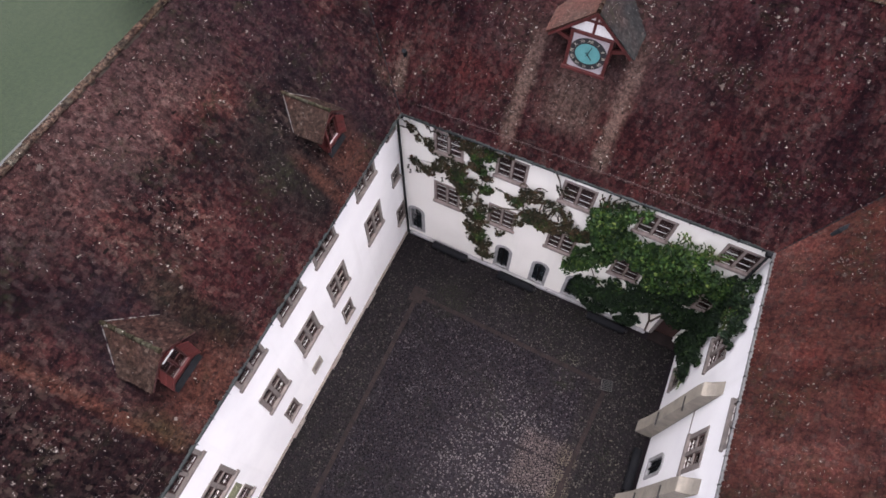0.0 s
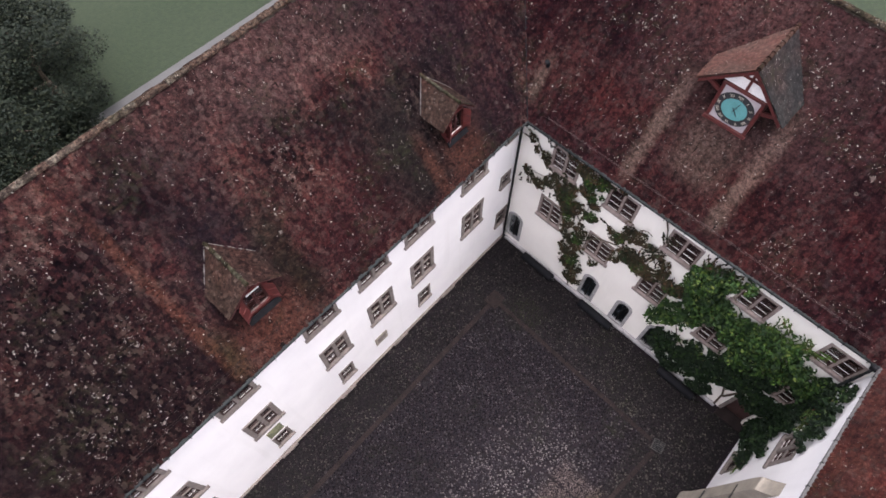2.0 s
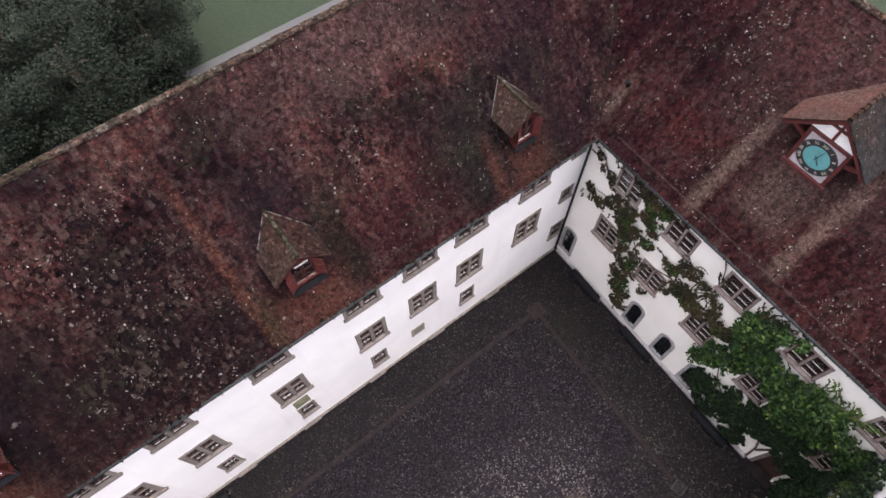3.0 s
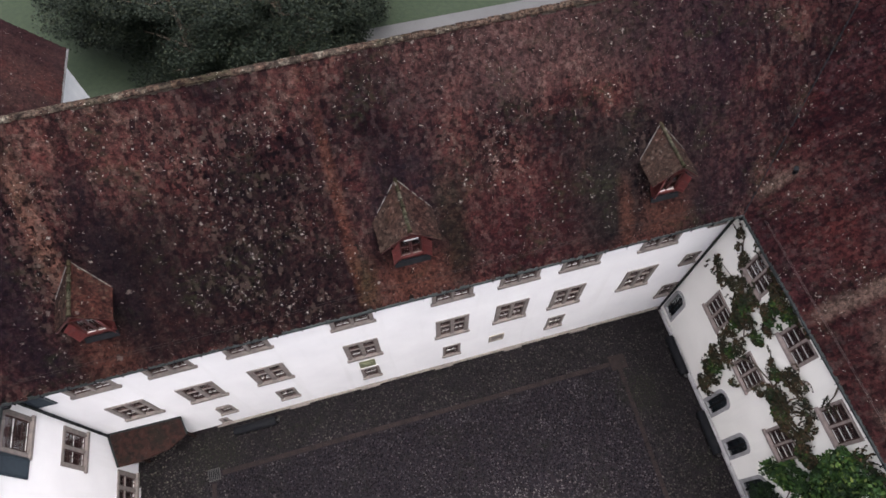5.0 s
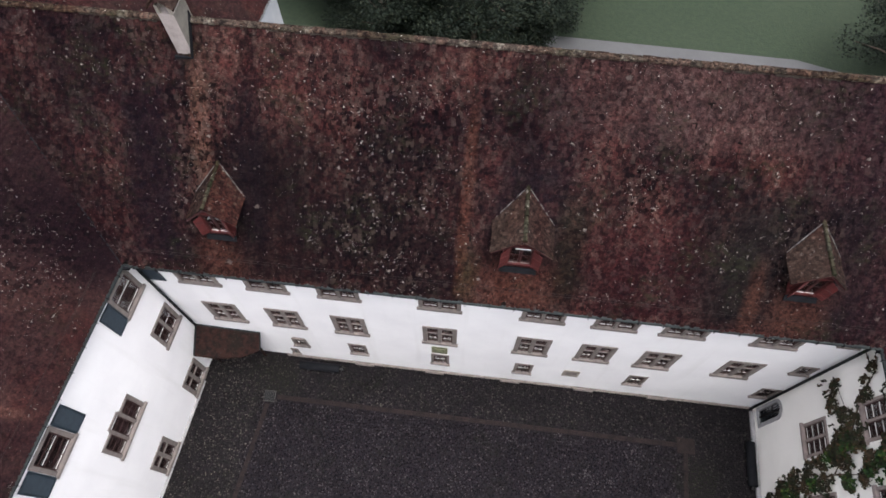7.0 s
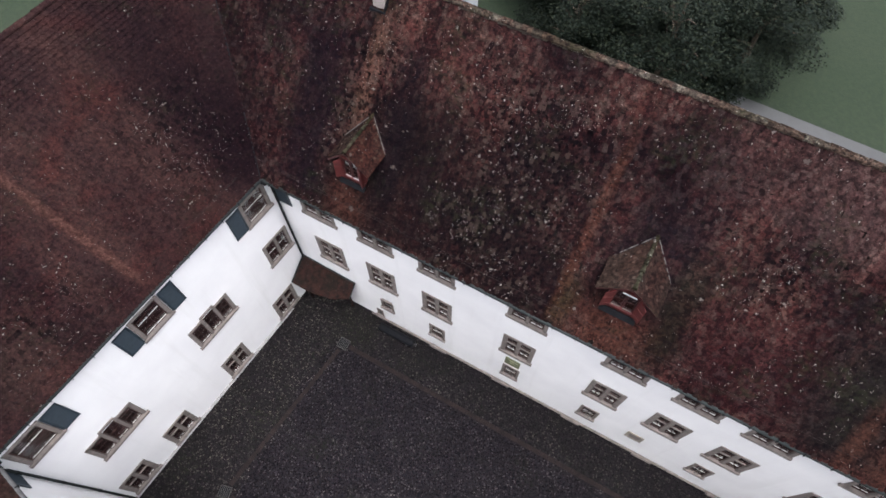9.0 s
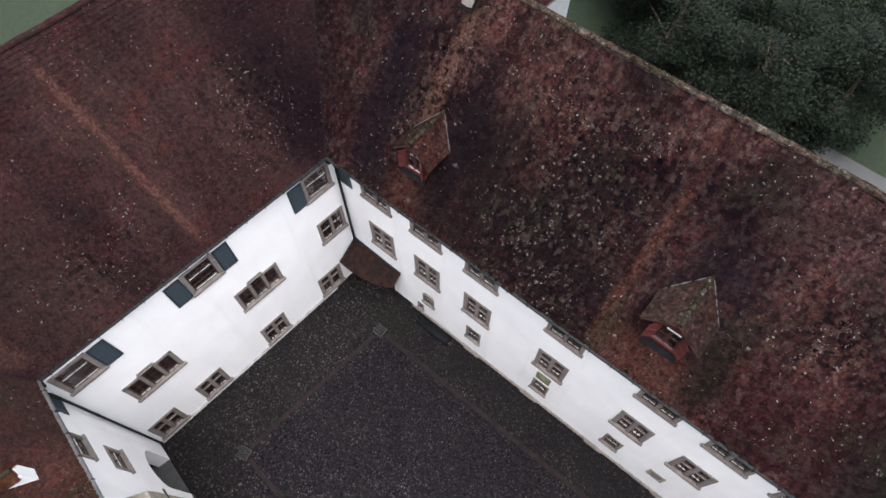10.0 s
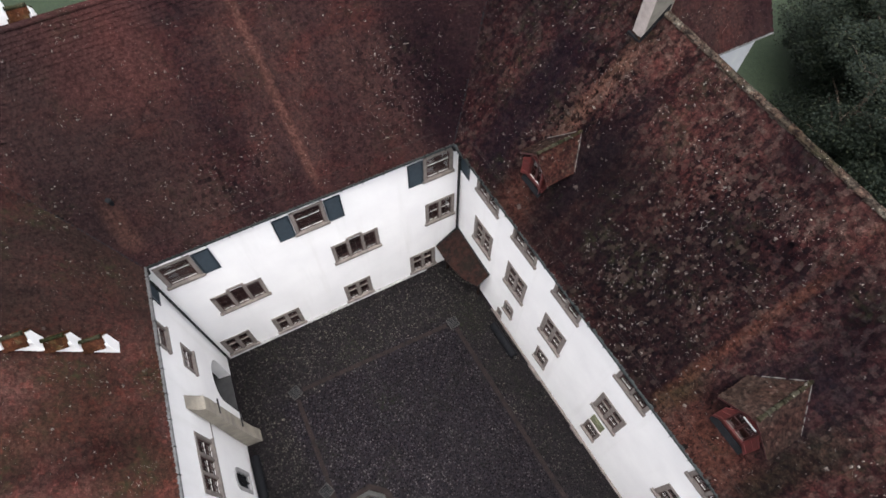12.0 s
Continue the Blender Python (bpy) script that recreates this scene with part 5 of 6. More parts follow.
step_wall.matrix_basis = Matrix.Translation((3.72, -15.22, EAVE + 0.97 * (RIDGE - EAVE) / RUN_F)) @ pose(0, 0, 0, 0, 0, -11)


# ---- small vent pipes on the slopes ----
def roof_vent(x, y, z, dx, dy):
    v = thing("roof_vent", "small dark metal vent pipe on the roof tiles", "roof vent", "roof vents")
    bm = bmesh.new()
    tube(bm, [(0, 0, -0.1), (dx * 0.25, dy * 0.25, 0.16), (dx, dy, 0.30)], 0.09, 10)
    part("pipe", bm, M_PIPE, v)
    bm = bmesh.new()
    tube(bm, [(dx * 0.98, dy * 0.98, 0.295), (dx * 1.12, dy * 1.12, 0.33)], 0.095, 10)
    part("collar", bm, M_LEAD, v)
    v.matrix_basis = pose(x, y, z)


roof_vent(31.25, -0.10, 13.1, -0.12, 0.0)
roof_vent(-1.22, -13.5, 13.4, 0.12, 0.0)
roof_vent(30.2, -17.55, 12.78, 0.45, -0.45)

# ---- court floor ----
def cobbles():
    step = 0.100
    x, y = np.meshgrid(np.arange(0.4, 30.3, step), np.arange(-16.9, 0.0, step * 0.9))
    x = x + (np.arange(x.shape[0]) % 2)[:, None] * step / 2
    x, y = x.ravel(), y.ravel()
    court = [(1.25, -0.12), (30.1, -0.12), (29.35, -16.3), (14.3, -16.3), (0.45, -14.0)]
    keep = inside(court, x, y)
    for line in CHANNELS + JOINTS:
        keep &= ~inside(line, x, y)
    x, y = x[keep], y[keep]
    n = len(x)
    x = x + rng.normal(0, 0.017, n)
    y = y + rng.normal(0, 0.017, n)
    a = rng.uniform(0, 6.28, n)
    s = rng.uniform(0.55, 1.0, n)
    f = np.zeros((n, 3, 4))
    f[:, 0, 0], f[:, 0, 1] = np.cos(a) * s, -np.sin(a) * s
    f[:, 1, 0], f[:, 1, 1] = np.sin(a) * s, np.cos(a) * s
    f[:, 2, 2] = rng.uniform(0.7, 1.3, n)
    f[:, 0, 3], f[:, 1, 3], f[:, 2, 3] = x, y, rng.normal(0.0, 0.004, n)
    top = [(0.038 * math.cos(k * math.pi / 3), 0.030 * math.sin(k * math.pi / 3), 0.034) for k in range(6)]
    low = [(0.064 * math.cos(k * math.pi / 3), 0.052 * math.sin(k * math.pi / 3), -0.004) for k in range(6)]
    faces = [tuple(range(6))] + [(6 + k, 6 + (k + 1) % 6, (k + 1) % 6, k) for k in range(6)]
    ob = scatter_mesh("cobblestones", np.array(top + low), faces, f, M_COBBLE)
    return tagged(ob, "dark damp river cobbles with pale specks", "cobbles", kind="stuff")


def strip(a, b, half):
    a, b = Vector((*a, 0)), Vector((*b, 0))
    d = (b - a).normalized()
    s = Vector((-d.y, d.x, 0)) * half
    return [((a - s).x, (a - s).y), ((b - s).x, (b - s).y), ((b + s).x, (b + s).y), ((a + s).x, (a + s).y)]


CORNERS = [(4.9, -2.4), (26.6, -2.4), (26.1, -13.65), (4.0, -11.65)]
CHANNELS = [strip(CORNERS[i], CORNERS[(i + 1) % 4], 0.12) for i in range(4)]
# narrow earth joints that quarter the worn middle of the court
JOINTS = [strip((21.18, -6.6), (21.3, -13.4), 0.055), strip((24.6, -10.95), (16.6, -8.45), 0.055)]
cobbles()


def channel(i):
    """A drain channel of worn flat stones, slightly dished."""
    a, b = Vector((*CORNERS[i], 0)), Vector((*CORNERS[(i + 1) % 4], 0))
    d = (b - a).normalized()
    s = Vector((-d.y, d.x, 0))
    ch = thing("drain_channel", "worn flat-stone drain channel across the cobbled court", "drain channel", "drain channels", "structure")
    length = (b - a).length - 0.8
    n = int(length / 0.42)
    for row in (-1, 1):
        bm = bmesh.new()
        box(bm, 0.0, 0.41, 0.004, 0.116, -0.05, 0.02)
        rounded(bm, 0.012)
        first = finish("slab", bm, M_FLAG)
        me = first.data
        for k in range(n):
            o = first if k == 0 else new("slab", me)
            o.parent = ch
            p = a + d * (0.4 + k * length / n)
            q = s if row > 0 else -s
            o.matrix_basis = Matrix(((d.x, q.x, 0, p.x), (d.y, q.y, 0, p.y), (0, 0, 1, random.uniform(-0.006, 0.004)), (0, 0, 0, 1)))


for i in range(4):
    channel(i)


M_BASIN = simple("dark_weathered_basin_stone", (0.026, 0.025, 0.024), (0.016, 0.016, 0.0155), 3.0)
M_RIM = simple("dull_rim_stone", (0.042, 0.040, 0.038), (0.026, 0.025, 0.024), 3.0)


def make_grate():
    g = thing("drain_grate", "square iron drain grate in a pale stone rim", "drain grate", "drain grates in the court")
    # Near-black plate added for the shade below the bars.
    boxes("shade_plate", [(-0.26, 0.26, -0.26, 0.26, -0.05, 0.040)], M_LEAD, g, "near-black plate standing in for the shaded drain hole")
    boxes("stone_rim", [(-0.29, 0.29, -0.29, -0.26, -0.05, 0.055), (-0.29, 0.29, 0.26, 0.29, -0.05, 0.055), (-0.29, -0.26, -0.26, 0.26, -0.05, 0.055), (0.26, 0.29, -0.26, 0.26, -0.05, 0.055)], M_RIM, g, bevel=0.008)
    for k in range(5):
        boxes("grate_bar", [(-0.19 + k * 0.09, -0.165 + k * 0.09, -0.26, 0.26, 0.042, 0.052)], M_RIM, g)
    return g


grate = make_grate()
for k, (x, y) in enumerate(CORNERS + [(9.27, -12.37)]):
    m = pose(x, y, 0, 0, 0, 5 * k)
    if k == 1:
        continue
    if k:
        copy_thing(grate, m)
    else:
        grate.matrix_basis = m
cover = thing("manhole_cover", "grey stone manhole slab among the cobbles", "manhole cover")
boxes("slab", [(-0.45, 0.45, -0.40, 0.40, -0.05, 0.04)], M_FLAG, cover, bevel=0.015)
cover.matrix_basis = pose(26.6, -2.4, 0)

# kerb of pale stones at the walls' feet and a plinth with vents along the long front
plinth = thing("plinth", "grey stone plinth along the foot of the long front", "plinth", kind="structure")
for k in range(13):
    x0 = 5.3 + k * 1.93
    bm = bmesh.new()
    box(bm, x0, x0 + 1.915, -0.12, -0.003, -0.2, 0.07 + random.uniform(-0.008, 0.008))
    rounded(bm, 0.02)
    part("plinth_stone", bm, M_STONE, plinth)
for x in (9.6, 13.4, 17.45, 21.35, 25.2):
    v = thing("cellar_vent", "low dark cellar vent in the plinth", "vent", "cellar vents along the long front")
    boxes("vent_frame", [(-0.5, 0.5, -0.20, -0.122, -0.02, 0.06), (-0.5, 0.5, -0.20, -0.122, 0.19, 0.25), (-0.5, -0.42, -0.20, -0.122, 0.06, 0.19), (0.42, 0.5, -0.20, -0.122, 0.06, 0.19)], M_STONE, v)
    boxes("vent_louvre", [(-0.42, 0.42, -0.17, -0.124, 0.08 + 0.04 * k, 0.095 + 0.04 * k) for k in range(3)], M_IRON, v)
    v.matrix_basis = pose(x, 0, 0)
kerb = thing("wall_kerb", "pale stone kerb along the foot of the vine wall", "kerb", kind="structure")
for k in range(10):
    bm = bmesh.new()
    box(bm, 0.25 + k * 1.44, 0.25 + k * 1.44 + 1.42, -0.20, -0.003, -0.1, 0.16)
    rounded(bm, 0.02)
    part("kerb_stone", bm, M_PLINTH, kerb)
kerb.matrix_basis = FACE_I.m
kerb2 = thing("wall_kerb", "pale stone kerb along the foot of the shuttered wall", "kerb", kind="structure")
for k in range(8):
    bm = bmesh.new()
    box(bm, 0.1 + k * 1.5, 0.1 + k * 1.5 + 1.48, -0.14, -0.003, -0.1, 0.07)
    rounded(bm, 0.02)
    part("kerb_stone", bm, M_PLINTH, kerb2)
kerb2.matrix_basis = FACE_S.m

# carved plaques on the long front
plaque = thing("carved_plaque", "mossy carved stone plaque below a cross window", "plaque")
boxes("panel", [(-0.39, 0.39, -0.06, -0.002, 3.26, 4.13)], M_PLAQUE, plaque, bevel=0.02)
boxes("relief", [(-0.27, 0.27, -0.10, -0.06, 3.42, 3.98), (-0.15, 0.15, -0.13, -0.10, 3.55, 3.85)], M_PLAQUE, plaque, bevel=0.02)
boxes("cornice", [(-0.42, 0.42, -0.08, -0.002, 3.17, 3.25)], M_BAR, plaque, "pale ledge", bevel=0.012)
plaque.matrix_basis = FACE_L.at(13.68 - 1.32, 0)
tablet = thing("stone_tablet", "small buff stone tablet set in the wall", "plaque")
boxes("tablet_frame", [(-0.40, 0.40, -0.05, -0.002, 1.88, 2.02), (-0.40, 0.40, -0.05, -0.002, 2.62, 2.76), (-0.40, -0.26, -0.05, -0.002, 2.02, 2.62), (0.26, 0.40, -0.05, -0.002, 2.02, 2.62)], M_BUFF, tablet, bevel=0.01)
boxes("tablet_field", [(-0.26, 0.26, -0.03, -0.002, 2.02, 2.62)], M_STONE, tablet)
tablet.matrix_basis = FACE_L.at(20.28 - 1.32, 0)


# ---- downpipes in the corners ----
def downpipe(x, y, z0, z1, ex, ey, radius=0.06):
    p = thing("downpipe", "dark metal downpipe in the corner of the court", "downpipe", "corner downpipes")
    bm = bmesh.new()
    tube(bm, [(ex, ey, EAVE - 0.12), ((ex + x) / 2, (ey + y) / 2, EAVE - 0.35), (x, y, EAVE - 0.75), (x, y, z1 - 1.2), (x, y, z0)], radius, 8)
    part("pipe", bm, M_COPPER, p, smooth=True)
    for k in range(4):
        bm = bmesh.new()
        z = z0 + 0.8 + k * (z1 - z0 - 2) / 3.2
        tube(bm, [(x, y, z), (x, y, z + 0.06)], radius + 0.012, 8)
        part("pipe_clip", bm, M_LEAD, p)
    bm = bmesh.new()
    box(bm, ex - 0.14, ex + 0.14, ey - 0.14, ey + 0.14, EAVE - 0.25, EAVE - 0.02)
    rounded(bm, 0.03)
    part("rain_head", bm, M_LEAD, p)


downpipe(1.43, -0.12, 3.4, EAVE, 1.66, -0.5)
downpipe(30.06, -0.12, 0.0, EAVE, 29.75, -0.5)
downpipe(0.46, -13.97, 0.0, EAVE, 0.62, -13.8, 0.055)
downpipe(29.7, -16.3, 0.0, EAVE, 29.6, -16.2)


# ---- lean-to porch in the corner ----
porch = thing("porch", "low lean-to porch with a brown-red roof in the corner", "porch")
bm = bmesh.new()
prism(bm, [(1.35, -0.02, 3.42), (4.62, -0.02, 3.22), (4.60, -0.72, 2.52), (3.72, -1.18, 2.47), (2.45, -1.40, 2.45), (1.33, -1.38, 2.45)], (0, 0, -0.09))
part("porch_roof", bm, M_PORCH, porch, "brown-red sheet roof")
bm = bmesh.new()
tube(bm, [(1.40, -0.06, 3.45), (4.62, -0.06, 3.25), (4.62, -0.72, 2.55)], 0.045, 6)
part("edge_trim", bm, M_COPPER, porch, "dark green metal edge")
bm = bmesh.new()
tube(bm, [(1.40, -0.10, 3.42), (1.37, -1.38, 2.48)], 0.05, 6)
part("edge_trim", bm, M_COPPER, porch, "dark green metal edge")
boxes("porch_post", [(1.75, 1.85, -0.95, -0.85, 0.0, 2.60)], M_PORCH, porch)
boxes("porch_post", [(4.1, 4.2, -0.32, -0.22, 0.0, 2.80)], M_PORCH, porch)


# ---- buttresses ----
def make_buttress(tall=1.0):
    """Tall thin buttress with a hollow-curved back, its foot at the origin and the wall at y = 0."""
    b = thing("buttress", "tall buff stone buttress with a curved sloping back", "buttress", "buttresses")
    prof = [(0.0, -0.2), (-0.84, -0.2), (-0.80, 0.35), (-0.70, 1.2), (-0.62, 3.0), (-0.57, 5.2), (-0.53, 7.4), (-0.50, 8.02), (-0.38, 8.09), (-0.25, 8.24), (-0.12, 8.50), (0.0, 8.95)]
    bm = bmesh.new()
    prism(bm, [(-0.30, y, z * tall) for y, z in prof], (0.60, 0, 0))
    rounded(bm, 0.03)
    part("pier", bm, M_BUFF, b)
    for z, y in ((3.0, -0.62), (6.2, -0.50)):
        boxes("iron_tie", [(-0.10, 0.55, y - 0.09, y - 0.03, z * tall, z * tall + 0.07)], M_IRON, b, "dark iron tie bar")
    return b


make_buttress(0.94).matrix_basis = FACE_FA.at(9.48, 0)
buttress = make_buttress()
buttress.matrix_basis = FACE_FB.at(29.85 - 24.75, 0)
copy_thing(buttress, FACE_FB.at(29.85 - 20.9, 0))
cable = thing("wall_cable", "thin grey cable running along the buttressed front", "cable", "wall cables")
bm = bmesh.new()
tube(bm, [(4.7, -0.03, 6.12), (8.4, -0.03, 6.12)], 0.02, 6)
part("cable", bm, M_STONE, cable)
cable.matrix_basis = FACE_FB.m
cable2 = thing("wall_cable", "thin grey cable running along the buttressed front", "cable", "wall cables")
bm = bmesh.new()
tube(bm, [(4.2, -0.03, 5.66), (9.2, -0.03, 5.66)], 0.02, 6)
part("cable", bm, M_STONE, cable2)
cable2.matrix_basis = FACE_FA.m


# ---- doorway at the end of the vine wall ----
door = thing("door_1", "dark recessed doorway with a stone step darkened for its shade", "door", kind="structure")
boxes("door_leaf", [(15.0, 16.15, 0.25, 0.31, 0.02, 2.16)], M_WOOD, door)
# Step kept near black: the doorway's shade is put into its colour.
boxes("step", [(14.85, 16.3, -0.45, 0.2, -0.05, 0.13)], M_FLAG, door, bevel=0.015)
boxes("door_jamb", [(14.80, 14.97, -0.06, 0.3, 0.13, 2.3)], M_STONE, door, bevel=0.012)
boxes("door_jamb", [(16.18, 16.35, -0.06, 0.3, 0.13, 2.3)], M_STONE, door, bevel=0.012)
boxes("door_lintel", [(14.80, 16.35, -0.06, 0.3, 2.3, 2.5)], M_STONE, door, bevel=0.012)
door.matrix_basis = FACE_I.m


# ---- dark metal tubes lying along the walls ----
def make_tube_log():
    t = thing("metal_tube", "dark metal tube lying along the foot of the wall", "metal tube", "dark tubes along the walls")
    bm = bmesh.new()
    n, r = 20, 0.23
    rings = []
    for x, rr in ((0.02, 0.15), (0.0, 0.17), (0.0, r - 0.02), (0.02, r), (2.13, r), (2.15, r - 0.02), (2.15, 0.17), (2.10, 0.15)):
        rings.append([bm.verts.new((x, rr * math.cos(a), 0.28 + rr * math.sin(a))) for a in (2 * math.pi * k / n for k in range(n))])
    for a, b in zip(rings, rings[1:]):
        for k in range(n):
            bm.faces.new((a[k], a[(k + 1) % n], b[(k + 1) % n], b[k]))
    bm.faces.new(rings[0])
    bm.faces.new(rings[-1][::-1])
    part("barrel", bm, M_PIPE, t, smooth=True)
    for x in (0.35, 1.7):
        boxes("cradle", [(x, x + 0.12, -0.20, 0.20, -0.02, 0.10)], M_IRON, t)
    bm = bmesh.new()
    tube(bm, [(2.08, 0, 0.28), (2.20, 0, 0.28), (2.22, 0, 0.28), (2.30, 0, 0.28)], [0.05, 0.05, 0.10, 0.08], 12)
    part("end_knob", bm, M_IRON, t)
    return t


log = make_tube_log()
log.matrix_basis = pose(29.76, -1.88, 0.02, 0, 0, -92)
for x, y, a in ((29.58, -6.05, -92), (29.35, -11.42, -92), (23.6, -16.02, 180), (6.0, -14.72, -9.9), (6.2, -0.62, 0)):
    copy_thing(log, pose(x, y, 0.02, 0, 0, a))


# ---- stone basin in the court ----
basin = thing("stone_basin", "octagonal weathered stone well basin in the court", "basin")
bm = bmesh.new()
n = 8
rings = [[bm.verts.new((r * math.cos(a + math.pi / 8), r * math.sin(a + math.pi / 8), z)) for a in (2 * math.pi * k / n for k in range(n))] for r, z in ((1.0, -0.05), (1.0, 0.62), (0.96, 0.66), (0.78, 0.66), (0.74, 0.62), (0.74, 0.2))]
for a, b in zip(rings, rings[1:]):
    for k in range(n):
        bm.faces.new((a[k], a[(k + 1) % n], b[(k + 1) % n], b[k]))
bm.faces.new(rings[-1])
part("basin_wall", bm, M_BASIN, basin)
bm = bmesh.new()
prism(bm, [(1.35 * math.cos(a), 1.35 * math.sin(a), -0.05) for a in (2 * math.pi * (k + 0.5) / 8 for k in range(8))], (0, 0, 0.12))
part("basin_step", bm, M_FLAG, basin)
basin.matrix_basis = pose(11.3, -10.9, 0)


# ---- the vine ----
NOISE = rng.random((128, 128))


def bumps(u, z, cell):
    """Smooth random heights over a wall, 0 to 1, with hills of the given size."""
    x, y = np.asarray(u) / cell + 40, np.asarray(z) / cell + 40
    i, j = np.floor(x).astype(int), np.floor(y).astype(int)
    a, b = x - i, y - j
    a, b = a * a * (3 - 2 * a), b * b * (3 - 2 * b)
    g = lambda p, q: NOISE[p % 128, q % 128]
    return (g(i, j) * (1 - a) + g(i + 1, j) * a) * (1 - b) + (g(i, j + 1) * (1 - a) + g(i + 1, j + 1) * a) * b


LEAF = np.array([(0, 0, -0.75), (0.40, 0.05, 0.05), (0.20, 0.02, 0.45), (0, -0.06, 0.40), (-0.20, 0.02, 0.45), (-0.40, 0.05, 0.05), (0, -0.08, 0.0)])
LEAF_FACES = [(0, 1, 6), (1, 2, 3, 6), (3, 4, 5, 6), (5, 0, 6)]


def leaf_frames(x, y, z, size):
    n = len(x)
    m = np.zeros((n, 3, 4))
    yaw, pit, rol = rng.normal(0, 0.7, n), rng.normal(-0.7, 0.5, n), rng.uniform(0, 6.28, n)
    s = size * rng.uniform(0.55, 1.35, n)
    for i in range(n):
        m[i, :, :3] = np.array(Euler((pit[i], 0, yaw[i])).to_matrix() @ Euler((0, rol[i], 0)).to_matrix()) * s[i]
    m[:, 0, 3], m[:, 1, 3], m[:, 2, 3] = x, y, np.maximum(z, 0.03)
    return m


def leaf_cloud(parent, blobs, per_area, size, material, thick, clear=()):
    """Many small pointed leaves over rounded masses (u, z, radius) of a wall, ragged at their edges and kept off the panes."""
    f = []
    for u, z, r in blobs:
        n = int(per_area * r * r * 3.14)
        a, rad = rng.uniform(0, 6.283, n), r * 1.25 * np.sqrt(rng.uniform(0, 1, n))
        x, zz = u + rad * np.cos(a), z + rad * np.sin(a)
        edge = rad / r
        hill, fine = bumps(x, zz, 0.45), bumps(x, zz, 0.17)
        keep = edge + 0.95 * (fine - 0.5) + 0.7 * (hill - 0.5) < 0.98
        for u0, u1, z0, z1 in clear:
            keep &= ~((x > u0) & (x < u1) & (zz > z0) & (zz < z1) & (fine < 0.86))
        x, zz, edge, hill, fine = x[keep], zz[keep], edge[keep], hill[keep], fine[keep]
        y = -0.04 - thick * (0.2 + 0.55 * hill + 0.45 * fine) * np.sqrt(np.maximum(0.12, 1 - np.minimum(edge, 1) ** 2)) * rng.uniform(0.25, 1, len(x))
        f.append(leaf_frames(x, y, zz, size))
    ob = scatter_mesh("foliage", LEAF, LEAF_FACES, np.concatenate(f), material)
    ob.parent = parent
    return tagged(ob, kind="stuff")


def tendrils(parent, regions, material, radius=0.026):
    """Thin curling shoots (u0, u1, z0, z1, count, angle, length, bend) with small leaves along them."""
    bm = bmesh.new()
    xs = []
    for u0, u1, z0, z1, count, angle, length, bend in regions:
        for k in range(count):
            u, z, a = rng.uniform(u0, u1), rng.uniform(z0, z1), math.radians(angle + rng.normal(0, 22))
            n, turn, out = 9, bend * rng.uniform(0.4, 1.4) / 9, 0.12 + 0.2 * rng.uniform()
            st = length * rng.uniform(0.55, 1.15) / n
            pts = []
            for i in range(n):
                pts.append((u, -out - 0.02 * math.sin(i * 0.9), max(z, 0.05)))
                xs.append((u + rng.normal(0, 0.02), -out - 0.02, z + rng.normal(0, 0.02)))
                u, z, a = u + st * math.cos(a), z + st * math.sin(a), a - turn
            tube(bm, pts, [radius * (1.1 - 0.09 * i) for i in range(n)], 5)
    tagged(part("shoot_growth", bm, material, parent), kind="stuff")
    xs = np.array(xs)
    ob = scatter_mesh("shoot_foliage", LEAF, LEAF_FACES, leaf_frames(xs[:, 0], xs[:, 1], xs[:, 2], 0.085), material)
    ob.parent = parent
    tagged(ob, kind="stuff")


def stems(parent, lines, radius):
    for line in lines:
        bm = bmesh.new()
        tube(bm, [(u, -0.05 - 0.02 * (k % 2), z) for k, (u, z) in enumerate(line)], [radius * (1 - 0.75 * k / max(1, len(line) - 1)) for k in range(len(line))], 6)
        part("stem", bm, M_BARK, parent)


# panes that the vine leaves free
CLEAR = [(11.45, 12.85, 4.6, 6.25), (11.45, 12.85, 8.85, 10.35), (14.95, 16.3, 8.85, 10.35), (15.3, 16.3, 4.6, 6.0), (8.0, 9.4, 4.6, 6.2), (4.95, 6.4, 8.8, 10.45), (8.0, 9.45, 8.8, 10.45), (1.9, 2.6, 8.9, 10.4), (2.2, 3.3, 4.5, 6.1), (5.0, 6.3, 4.5, 6.2)]
DENSE = [(9.9, 9.3, .75), (10.5, 8.5, 1.0), (10.6, 9.7, .65), (11.0, 10.4, .42), (11.6, 10.85, .26), (10.7, 6.3, .66), (9.9, 5.2, .75), (9.5, 4.4, .5), (10.8, 7.3, .75), (11.5, 8.0, 1.0),
         (12.7, 7.3, 1.05), (13.4, 6.6, 1.3), (13.2, 8.5, .7), (13.8, 8.9, .65), (14.5, 9.0, .5), (15.0, 8.5, .45), (14.6, 7.5, 1.0), (15.7, 7.6, .8)]
LOWER = [(16.3, 8.0, .6), (16.6, 8.9, .3), (11.1, 2.7, .95), (11.6, 0.9, .75), (12.3, 2.4, 1.2), (13.3, 0.7, .7), (13.5, 3.6, 1.3), (13.2, 5.3, .8), (14.3, 4.3, 1.1), (14.8, 5.7, 1.0),
         (15.5, 2.9, .75), (16.0, 3.5, .8), (16.3, 4.6, .7), (16.3, 6.6, .7), (10.5, 1.8, .6), (12.0, 3.7, .6)]
vine = thing("climbing_vine", "dense green vine covering the far part of the wall", "vine")
leaf_cloud(vine, DENSE, 640, 0.125, M_VINE, 1.2, CLEAR)
